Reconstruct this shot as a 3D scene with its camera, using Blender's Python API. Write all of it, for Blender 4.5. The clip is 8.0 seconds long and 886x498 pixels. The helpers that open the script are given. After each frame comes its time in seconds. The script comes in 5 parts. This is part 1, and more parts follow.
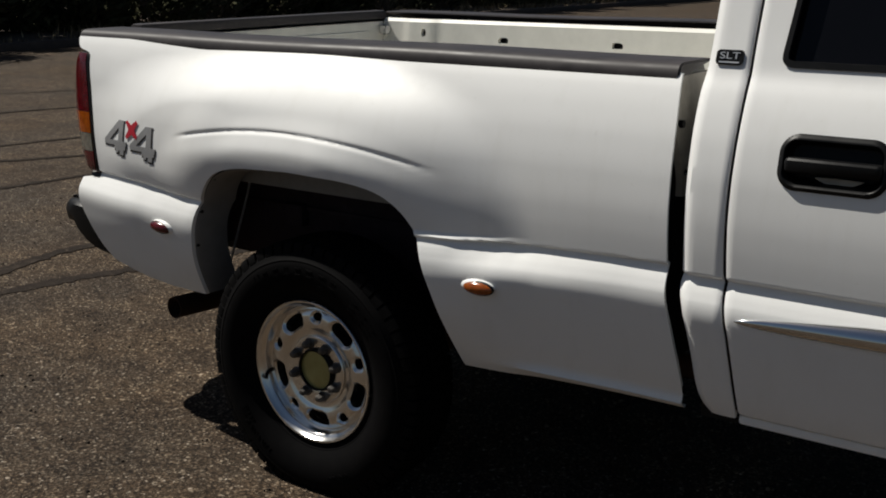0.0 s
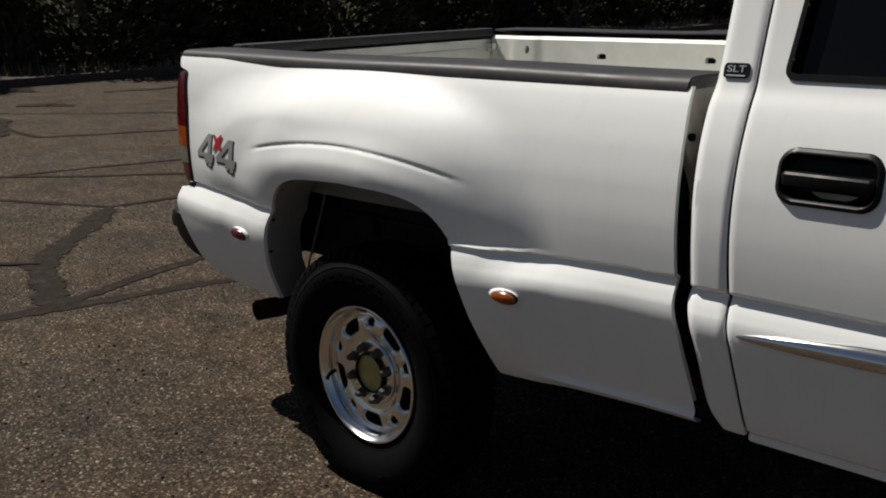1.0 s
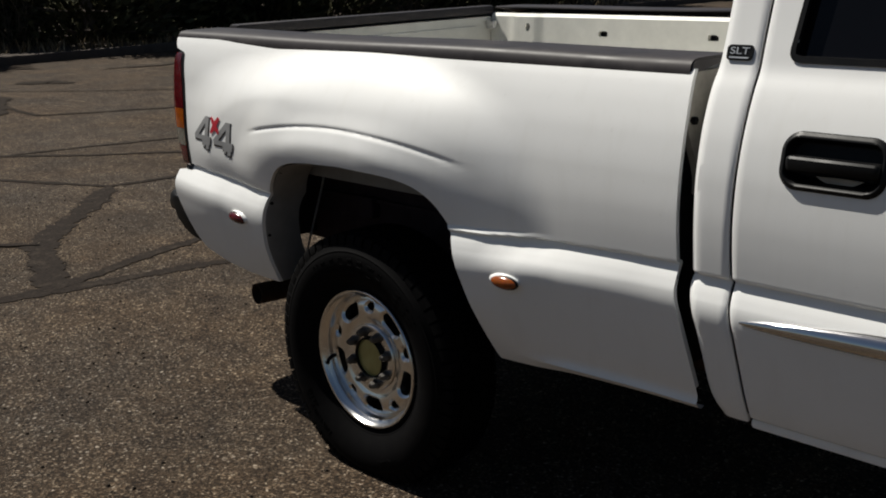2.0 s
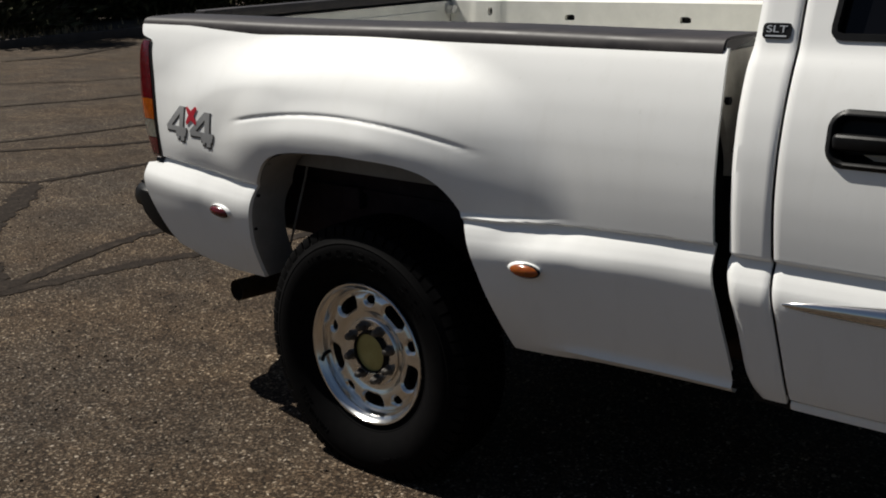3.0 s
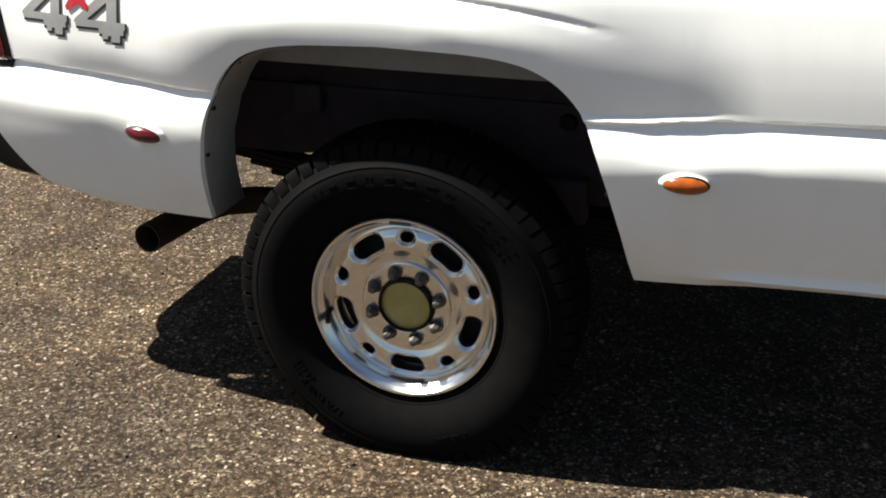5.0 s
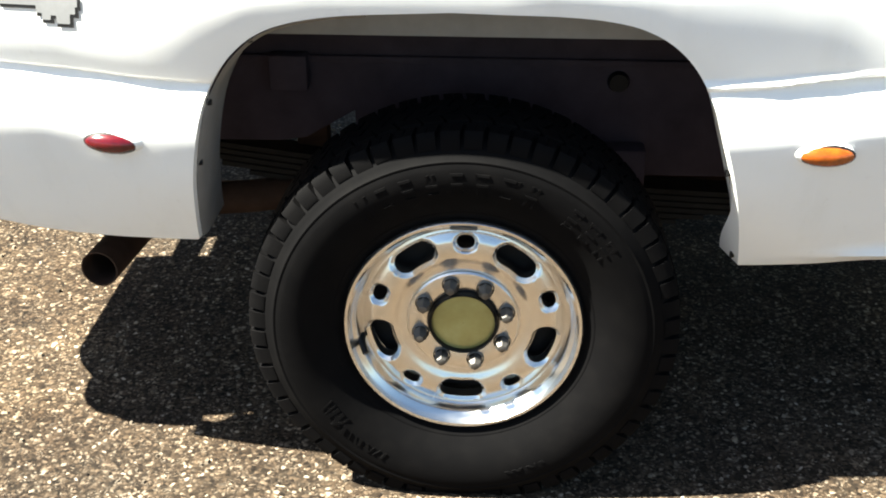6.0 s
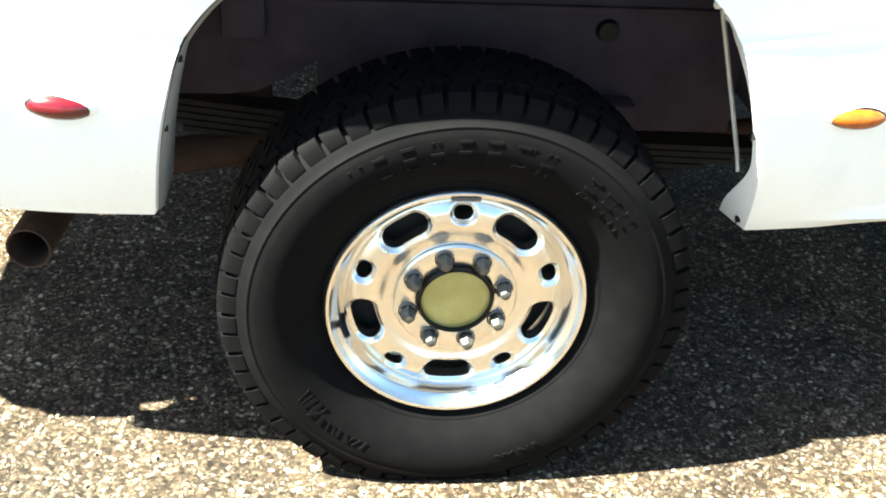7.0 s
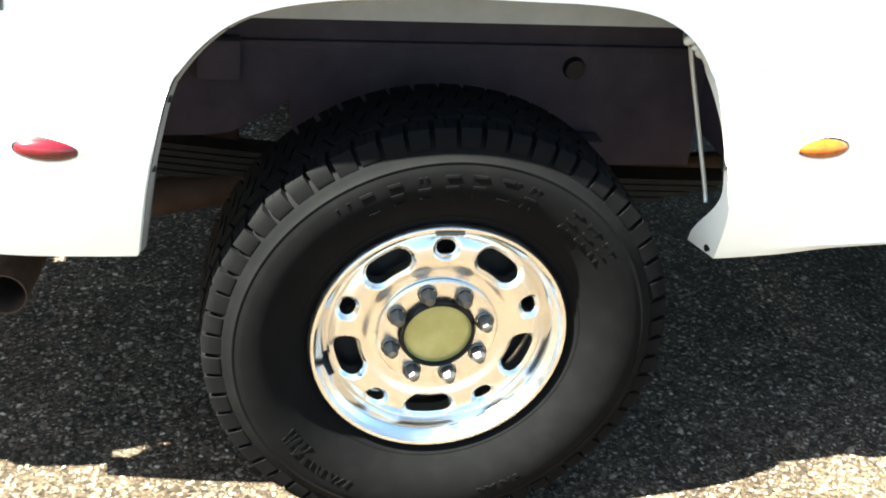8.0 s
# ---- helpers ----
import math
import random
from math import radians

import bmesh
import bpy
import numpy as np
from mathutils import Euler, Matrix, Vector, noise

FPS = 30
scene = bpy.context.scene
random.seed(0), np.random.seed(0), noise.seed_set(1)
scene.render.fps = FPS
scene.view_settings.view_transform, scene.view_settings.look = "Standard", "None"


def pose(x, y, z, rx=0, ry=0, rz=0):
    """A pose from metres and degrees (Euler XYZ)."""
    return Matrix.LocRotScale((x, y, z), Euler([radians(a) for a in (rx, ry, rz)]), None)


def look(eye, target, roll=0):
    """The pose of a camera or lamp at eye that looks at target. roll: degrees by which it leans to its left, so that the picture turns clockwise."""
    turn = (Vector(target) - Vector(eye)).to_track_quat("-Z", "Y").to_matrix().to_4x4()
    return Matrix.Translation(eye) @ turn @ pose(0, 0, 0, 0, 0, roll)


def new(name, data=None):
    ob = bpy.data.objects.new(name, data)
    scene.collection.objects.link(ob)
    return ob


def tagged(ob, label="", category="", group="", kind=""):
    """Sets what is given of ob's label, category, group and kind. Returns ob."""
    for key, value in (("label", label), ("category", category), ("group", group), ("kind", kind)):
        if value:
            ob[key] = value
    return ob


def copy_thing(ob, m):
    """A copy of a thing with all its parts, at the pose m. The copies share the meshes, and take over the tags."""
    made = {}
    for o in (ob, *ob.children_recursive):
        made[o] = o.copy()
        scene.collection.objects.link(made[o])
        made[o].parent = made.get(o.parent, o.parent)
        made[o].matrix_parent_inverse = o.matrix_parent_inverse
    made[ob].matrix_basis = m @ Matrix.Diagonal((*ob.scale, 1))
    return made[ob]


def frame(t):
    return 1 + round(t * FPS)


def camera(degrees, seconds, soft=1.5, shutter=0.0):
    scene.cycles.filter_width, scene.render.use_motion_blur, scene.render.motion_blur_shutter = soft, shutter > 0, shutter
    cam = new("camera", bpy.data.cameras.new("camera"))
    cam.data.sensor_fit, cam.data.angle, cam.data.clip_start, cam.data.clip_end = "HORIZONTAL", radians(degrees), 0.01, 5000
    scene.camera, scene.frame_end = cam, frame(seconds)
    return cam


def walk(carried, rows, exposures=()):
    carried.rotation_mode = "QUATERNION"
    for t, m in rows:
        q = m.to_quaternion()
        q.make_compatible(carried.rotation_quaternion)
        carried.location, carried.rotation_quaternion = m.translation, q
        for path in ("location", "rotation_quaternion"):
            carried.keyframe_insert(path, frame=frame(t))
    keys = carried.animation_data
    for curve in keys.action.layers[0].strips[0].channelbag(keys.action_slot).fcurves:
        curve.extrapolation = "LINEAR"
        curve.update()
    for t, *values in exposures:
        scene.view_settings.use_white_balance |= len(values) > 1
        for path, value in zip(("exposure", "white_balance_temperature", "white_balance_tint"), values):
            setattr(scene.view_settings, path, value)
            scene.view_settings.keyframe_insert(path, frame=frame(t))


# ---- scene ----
cam = camera(43.0, 8.0, 1.9)
PATH = [
    (0, (2.106, -2.375, 1.547), (0.991, -0.791, 1.049), -0.0),
    (0.5, (2.318, -2.267, 1.557), (1.038, -0.802, 1.094), -2.3),
    (1, (2.511, -2.162, 1.545), (1.121, -0.802, 1.081), -1.3),
    (2.3, (2.462, -2.127, 1.568), (1.079, -0.777, 1.053), -1.6),
    (2.5, (2.388, -2.169, 1.553), (1.043, -0.775, 1.053), -0.3),
    (3, (2.202, -2.271, 1.551), (0.952, -0.804, 1.018), -1.8),
    (3.5, (2.009, -2.269, 1.514), (0.879, -0.729, 0.921), 0.0),
    (4, (1.668, -2.215, 1.492), (0.661, -0.591, 0.899), 1.3),
    (4.5, (1.272, -2.161, 1.459), (0.322, -0.538, 0.779), 2.7),
    (4.7, (1.065, -2.196, 1.494), (0.277, -0.507, 0.767), 1.2),
    (5.8, (0.14, -1.868, 1.471), (-0.072, -0.107, 0.547), 1.0),
    (6, (0.049, -1.794, 1.462), (-0.047, -0.03, 0.525), 0.0),
    (6.5, (-0.126, -1.638, 1.426), (-0.06, 0.101, 0.441), 1.8),
    (7, (-0.249, -1.567, 1.432), (-0.018, 0.119, 0.38), 4.3),
    (7.5, (-0.32, -1.571, 1.439), (0.006, 0.12, 0.423), 5.7),
    (8, (-0.362, -1.58, 1.421), (0.019, 0.126, 0.449), 5.3),
]
walk(cam, [(t, look(eye, target, roll)) for t, eye, target, roll in PATH], [(0, 0.02, 6440, 8), (1.2, 0.04, 6440, 8), (2.5, 0.12, 6440, 8), (3.0, 0.15, 6440, 8), (3.5, 0.46, 6470, 7), (4.2, 0.80, 6530, 6), (4.5, 1.06, 6550, 6), (5.8, 2.58, 6580, 3), (6.5, 3.50, 6440, -4), (7, 3.90, 6320, -7), (8, 4.08, 6290, -6)])

# ---- light ----
SUN_ELEV, SUN_DIR = math.radians(54.7), Vector((-0.70, -0.128, 1.0)).normalized()
world = bpy.data.worlds.new("sky")
scene.world = world
world.use_nodes = True
sky = world.node_tree.nodes.new("ShaderNodeTexSky")
sky.sky_type, sky.sun_disc = "NISHITA", False
sky.sun_elevation, sky.sun_rotation = SUN_ELEV, math.atan2(SUN_DIR.x, SUN_DIR.y)
world.node_tree.links.new(sky.outputs[0], world.node_tree.nodes["Background"].inputs[0])
world.node_tree.nodes["Background"].inputs[1].default_value = 0.032
sun = new("sun", bpy.data.lights.new("sun", "SUN"))
sun.data.energy, sun.data.angle, sun.data.color = 5.0, math.radians(0.53), (1.0, 0.945, 0.86)
sun.matrix_world = look(SUN_DIR * 30, (0, 0, 0))


# ---- materials ----
class Nodes:
    """A principled material and short ways to add its nodes."""

    def __init__(self, name, colour, rough=0.5, metal=0.0):
        self.mat = bpy.data.materials.new(name)
        self.mat.use_nodes = True
        self.tree = self.mat.node_tree
        self.out = self.tree.nodes["Principled BSDF"]
        self.set("Base Color", (*colour, 1.0))
        self.set("Roughness", rough)
        self.set("Metallic", metal)

    def set(self, key, value):
        self.out.inputs[key].default_value = value
        return self

    def add(self, kind, **values):
        node = self.tree.nodes.new("ShaderNode" + kind)
        for key, value in values.items():
            node.inputs[key.replace("_", " ")].default_value = value
        return node

    def link(self, a, b):
        self.tree.links.new(a, b)

    def place(self):
        return self.add("TexCoord").outputs["Object"]

    def noise(self, scale, detail=4.0, rough=0.6, where=None):
        node = self.add("TexNoise", Scale=scale, Detail=detail, Roughness=rough)
        self.link(where or self.place(), node.inputs["Vector"])
        return node.outputs[0]

    def ramp(self, value, stops):
        node = self.tree.nodes.new("ShaderNodeValToRGB")
        while len(node.color_ramp.elements) < len(stops):
            node.color_ramp.elements.new(0.5)
        for element, (at, colour) in zip(node.color_ramp.elements, stops):
            element.position = at
            element.color = (*colour, 1.0) if not isinstance(colour, float) else (colour, colour, colour, 1.0)
        self.link(value, node.inputs[0])
        return node.outputs[0]

    def mix(self, factor, a, b, how="MIX"):
        node = self.tree.nodes.new("ShaderNodeMix")
        node.data_type, node.blend_type = "RGBA", how
        for value, slot in ((factor, 0), (a, 6), (b, 7)):
            if isinstance(value, (float, int)):
                node.inputs[slot].default_value = value
            elif isinstance(value, tuple):
                node.inputs[slot].default_value = (*value, 1.0)
            else:
                self.link(value, node.inputs[slot])
        return node.outputs[2]

    def colour(self, socket):
        self.link(socket, self.out.inputs["Base Color"])
        return self

    def rough(self, socket):
        self.link(socket, self.out.inputs["Roughness"])
        return self

    def bump(self, height, strength, distance):
        node = self.add("Bump", Strength=strength, Distance=distance)
        self.link(height, node.inputs["Height"])
        self.link(node.outputs[0], self.out.inputs["Normal"])
        return self


def grained(name, colour, rough, scale=30.0, spread=0.25, metal=0.0, bump=0.0, gloss=0.5):
    """A material with a mottled colour, two scales of noise and a fine relief."""
    n = Nodes(name, colour, rough, metal).set("Specular IOR Level", gloss)
    low = tuple(c * (1 - spread) for c in colour)
    high = tuple(min(1.0, c * (1 + spread)) for c in colour)
    fine, broad = n.noise(scale), n.noise(scale * 0.12, 3.0)
    both = n.mix(0.5, fine, broad)
    n.colour(n.ramp(both, ((0.3, low), (0.7, high))))
    n.rough(n.ramp(broad, ((0.3, max(0.0, rough - 0.08)), (0.7, min(1.0, rough + 0.08)))))
    if bump:
        n.bump(fine, 0.5, bump)
    return n.mat


def paint_material():
    """Aged white paint: thin dust, faint stains and a soft clear coat."""
    n = Nodes("white_paint", (0.80, 0.80, 0.79), 0.5).set("Specular IOR Level", 0.27)
    where = n.place()
    runs = n.add("Mapping")
    n.link(where, runs.inputs["Vector"])
    runs.inputs["Scale"].default_value = (14.0, 14.0, 1.6)
    body = n.mix(n.ramp(n.noise(3.0, 6.0), ((0.45, 0.0), (0.75, 0.30))), (0.85, 0.85, 0.84), (0.77, 0.765, 0.74))
    body = n.mix(n.ramp(n.noise(1.0, 5.0, 0.65, runs.outputs[0]), ((0.52, 0.0), (0.80, 0.22))), body, (0.66, 0.645, 0.60))
    body = n.mix(n.ramp(n.noise(55.0, 3.0), ((0.66, 0.0), (0.78, 0.16))), body, (0.55, 0.53, 0.49))
    n.colour(body)
    n.rough(n.ramp(n.noise(14.0), ((0.3, 0.44), (0.7, 0.56))))
    n.set("Coat Weight", 0.35).set("Coat Roughness", 0.14)
    return n.mat


def asphalt_material():
    n = Nodes("chip_seal_asphalt", (0.12, 0.11, 0.1), 0.92).set("Specular IOR Level", 0.15)
    where = n.place()
    warp = n.add("TexNoise", Scale=40.0, Detail=2.0)
    n.link(where, warp.inputs["Vector"])
    moved = n.mix(0.016, where, warp.outputs[1], "ADD")
    stops = ((0.0, (0.012, 0.0092, 0.0072)), (0.3, (0.034, 0.0256, 0.0188)), (0.55, (0.067, 0.0506, 0.0372)),
             (0.78, (0.122, 0.0935, 0.0695)), (0.91, (0.225, 0.185, 0.148)), (1.0, (0.44, 0.395, 0.340)))
    layers = []
    for scale in (118.0, 260.0):
        cell = n.add("TexVoronoi", Scale=scale)
        n.link(moved, cell.inputs["Vector"])
        tone = n.add("SeparateColor")
        n.link(cell.outputs["Color"], tone.inputs[0])
        body = n.ramp(tone.outputs[0], stops)
        layers.append((cell, n.mix(n.ramp(tone.outputs[1], ((0.45, 0.0), (0.95, 1.0))), body, (0.92, 0.98, 1.03), "MULTIPLY")))
    cell = layers[0][0]
    stone = n.mix(n.ramp(n.noise(38.0, 3.0), ((0.46, 0.0), (0.62, 1.0))), layers[0][1], layers[1][1])
    binder = n.ramp(cell.outputs["Distance"], ((0.42, 0.0), (0.75, 0.6)))
    fine = n.mix(binder, stone, (0.026, 0.0215, 0.0175))
    flake = n.add("TexVoronoi", Scale=68.0, Randomness=1.0)
    n.link(n.mix(0.03, where, warp.outputs[1], "ADD"), flake.inputs["Vector"])
    pick = n.add("SeparateColor")
    n.link(flake.outputs["Color"], pick.inputs[0])
    near = n.ramp(flake.outputs["Distance"], ((0.24, 1.0), (0.36, 0.0)))
    light = n.mix(1.0, n.ramp(pick.outputs[0], ((0.82, 0.0), (0.85, 1.0))), near, "MULTIPLY")
    dark = n.mix(1.0, n.ramp(pick.outputs[1], ((0.86, 0.0), (0.90, 0.8))), near, "MULTIPLY")
    fine = n.mix(light, fine, n.ramp(pick.outputs[2], ((0.2, (0.20, 0.175, 0.15)), (0.9, (0.50, 0.47, 0.44)))))
    fine = n.mix(dark, fine, (0.016, 0.013, 0.0115))
    stain = n.ramp(n.noise(0.55, 5.0), ((0.35, 0.0), (0.65, 1.0)))
    tinted = n.mix(stain, fine, (0.90, 0.83, 0.735), "MULTIPLY")
    tinted = n.mix(n.ramp(n.noise(2.7, 6.0), ((0.4, 0.0), (0.68, 0.85))), tinted, (0.60, 0.57, 0.56), "MULTIPLY")
    tinted = n.mix(n.ramp(n.noise(1.1, 4.0), ((0.36, 0.0), (0.62, 1.0))), tinted, (1.42, 1.37, 1.29), "MULTIPLY")
    tinted = n.mix(n.ramp(n.noise(11.0, 4.0), ((0.38, 0.0), (0.66, 0.6))), tinted, (0.60, 0.57, 0.55), "MULTIPLY")
    streak = n.add("Mapping")
    n.link(where, streak.inputs["Vector"])
    streak.inputs["Rotation"].default_value[2] = 0.35
    streak.inputs["Scale"].default_value = (0.9, 3.6, 1.0)
    tinted = n.mix(n.ramp(n.noise(1.6, 6.0, 0.65, streak.outputs[0]), ((0.50, 0.0), (0.70, 0.8))), tinted, (1.42, 1.40, 1.36), "MULTIPLY")
    tinted = n.mix(1.0, tinted, (0.695, 0.67, 0.64), "MULTIPLY")
    n.colour(tinted)
    lump = n.mix(0.5, n.ramp(cell.outputs["Distance"], ((0.0, 1.0), (0.75, 0.0))), n.noise(60.0, 5.0))
    n.bump(lump, 0.5, 0.005)
    return n.mat


def tar_material():
    """Old sealant, worn through to the stones in streaks."""
    n = Nodes("crack_sealant", (0.02, 0.015, 0.012), 0.9).set("Specular IOR Level", 0.08)
    worn = n.ramp(n.noise(9.0, 8.0, 0.75), ((0.52, 0.0), (0.80, 1.0)))
    grit = n.ramp(n.noise(140.0, 2.0), ((0.35, (0.030, 0.0235, 0.0185)), (0.65, (0.115, 0.090, 0.068))))
    n.colour(n.mix(worn, n.ramp(n.noise(60.0, 4.0), ((0.3, (0.012, 0.0095, 0.008)), (0.7, (0.032, 0.0245, 0.0195)))), grit))
    n.bump(n.noise(120.0, 3.0), 0.5, 0.003)
    return n.mat


def glossy(name, colour, rough, metal=0.0, coat=0.0):
    n = Nodes(name, colour, rough, metal).set("Coat Weight", coat)
    n.rough(n.ramp(n.noise(25.0), ((0.3, rough * 0.75), (0.7, min(1.0, rough * 1.3)))))
    return n.mat


def lens_material(name, colour):
    n = Nodes(name, colour, 0.2).set("Coat Weight", 0.4).set("Coat Roughness", 0.08)
    n.set("Subsurface Weight", 0.15)
    dark = tuple(c * 0.6 for c in colour)
    n.colour(n.mix(n.ramp(n.noise(60.0), ((0.35, 0.0), (0.7, 1.0))), colour, dark))
    return n.mat


def foliage_material(name, dark, light):
    n = Nodes(name, dark, 0.85).set("Specular IOR Level", 0.08)
    info = n.add("NewGeometry")
    n.colour(n.mix(info.outputs["Random Per Island"], dark, light))
    return n.mat


def cap_material():
    n = Nodes("yellowed_cap", (0.34, 0.32, 0.12), 0.3, 0.35)
    n.colour(n.ramp(n.noise(14.0, 5.0), ((0.3, (0.28, 0.25, 0.08)), (0.55, (0.36, 0.34, 0.13)), (0.75, (0.42, 0.42, 0.20)))))
    n.set("Coat Weight", 0.5).set("Coat Roughness", 0.2)
    return n.mat


def alloy_material():
    n = Nodes("polished_alloy", (0.82, 0.80, 0.77), 0.16, 1.0)
    n.rough(n.ramp(n.noise(30.0, 6.0), ((0.3, 0.20), (0.75, 0.28))))
    n.colour(n.ramp(n.noise(9.0, 5.0), ((0.3, (0.76, 0.75, 0.73)), (0.7, (0.83, 0.82, 0.80)))))
    n.bump(n.noise(160.0, 3.0), 0.03, 0.0006)
    return n.mat


def tyre_material():
    n = Nodes("black_rubber", (0.022, 0.022, 0.023), 0.78).set("Specular IOR Level", 0.065)
    n.colour(n.mix(n.ramp(n.noise(22.0, 6.0), ((0.45, 0.0), (0.75, 0.6))), (0.0024, 0.0022, 0.0025), (0.0050, 0.0045, 0.0045)))
    n.bump(n.noise(160.0, 3.0), 0.15, 0.001)
    return n.mat


PAINT = paint_material()
ASPHALT = asphalt_material()
TAR = tar_material()
RUBBER = tyre_material()
ALLOY = alloy_material()
CHROME = glossy("chrome", (0.62, 0.62, 0.63), 0.07, 1.0)
NUT = glossy("lug_steel", (0.14, 0.13, 0.12), 0.56, 1.0)
CAP = cap_material()
BLACK = grained("black_plastic", (0.005, 0.005, 0.0055), 0.42, 80.0, 0.3, 0.0, 0.0004, 0.17)
RAIL = grained("weathered_black_plastic", (0.036, 0.031, 0.032), 0.52, 45.0, 0.35, 0.0, 0.0004, 0.34)
GAP = grained("primer_grey_steel", (0.33, 0.305, 0.26), 0.6, 20.0, 0.4)
LINER = grained("undercoat", (0.046, 0.034, 0.040), 0.85, 16.0, 0.4, 0.0, 0.002, 0.1)
FLANGE = grained("dusty_grey_liner", (0.21, 0.205, 0.20), 0.7, 18.0, 0.2)
RUST = grained("rusty_steel", (0.046, 0.027, 0.019), 0.8, 28.0, 0.5, 0.1, 0.001, 0.15)
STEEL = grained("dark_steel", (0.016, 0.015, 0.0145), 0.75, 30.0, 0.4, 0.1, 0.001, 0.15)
ROD = glossy("zinc_rod", (0.55, 0.55, 0.54), 0.4, 0.6)
AMBER = lens_material("amber_lens", (0.33, 0.074, 0.005))
RED = lens_material("red_lens", (0.095, 0.0025, 0.006))
CLEAR = lens_material("clear_lens", (0.20, 0.19, 0.16))
BEDPAINT = grained("worn_white_bed_paint", (0.66, 0.65, 0.60), 0.5, 12.0, 0.14)
GLASS = glossy("tinted_glass", (0.004, 0.004, 0.005), 0.08, 0.0, 0.0)
GLASS.node_tree.nodes["Principled BSDF"].inputs["Specular IOR Level"].default_value = 0.2
DECAL = grained("grey_vinyl", (0.27, 0.27, 0.275), 0.5, 90.0, 0.12)
DECAL_EDGE = glossy("black_vinyl", (0.02, 0.02, 0.022), 0.5)
DECAL_RED = glossy("red_vinyl", (0.45, 0.012, 0.03), 0.45)
SILVER = glossy("silver_print", (0.55, 0.56, 0.58), 0.35, 0.6)
EARTH = grained("dry_earth", (0.050, 0.036, 0.025), 0.95, 3.0, 0.4, 0.0, 0.02)
KERB = grained("weathered_concrete", (0.058, 0.042, 0.033), 0.9, 9.0, 0.35, 0.0, 0.004)
LEAF = foliage_material("juniper_green", (0.016, 0.018, 0.010), (0.090, 0.088, 0.046))
DRY = foliage_material("dry_twigs", (0.05, 0.040, 0.029), (0.20, 0.16, 0.115))
STRAW = foliage_material("dry_straw", (0.06, 0.040, 0.022), (0.36, 0.28, 0.17))
BARK = grained("bark", (0.09, 0.065, 0.05), 0.9, 20.0, 0.4, 0.0, 0.006)
PEBBLE = foliage_material("loose_chips", (0.010, 0.008, 0.007), (0.20, 0.16, 0.12))


# ---- mesh helpers ----
def part(name, bm, material, parent=None, label="", smooth=35.0):
    """Links a bmesh as one mesh object; under a parent whose own place is kept apart by its inverse."""
    mesh = bpy.data.meshes.new(name)
    bm.normal_update()
    bm.to_mesh(mesh)
    bm.free()
    mesh.materials.append(material)
    if smooth:
        mesh.shade_smooth()
        mesh.set_sharp_from_angle(angle=math.radians(smooth))
    ob = new(name, mesh)
    if parent:
        ob.parent = parent
        if parent.type == "EMPTY":
            ob.matrix_parent_inverse = Matrix.Translation(-parent.location)
    return tagged(ob, label)


def spline(pairs):
    """A smooth monotone curve through (at, value) pairs."""
    xs, ys = np.array([p[0] for p in pairs], float), np.array([p[1] for p in pairs], float)
    h, d = np.diff(xs), np.diff(ys) / np.diff(xs)
    m = np.zeros(len(xs))
    m[0], m[-1] = d[0], d[-1]
    for i in range(1, len(xs) - 1):
        if d[i - 1] * d[i] > 0:
            w1, w2 = 2 * h[i] + h[i - 1], h[i] + 2 * h[i - 1]
            m[i] = (w1 + w2) / (w1 / d[i - 1] + w2 / d[i])

    def at(x):
        if x <= xs[0]:
            return float(ys[0])
        if x >= xs[-1]:
            return float(ys[-1])
        i = int(np.searchsorted(xs, x)) - 1
        t = (x - xs[i]) / h[i]
        return float((1 + 2 * t) * (1 - t) ** 2 * ys[i] + t * (1 - t) ** 2 * h[i] * m[i]
                     + t * t * (3 - 2 * t) * ys[i + 1] + t * t * (t - 1) * h[i] * m[i + 1])
    return at


def step(a, b, x):
    t = min(1.0, max(0.0, (x - a) / (b - a)))
    return t * t * (3 - 2 * t)


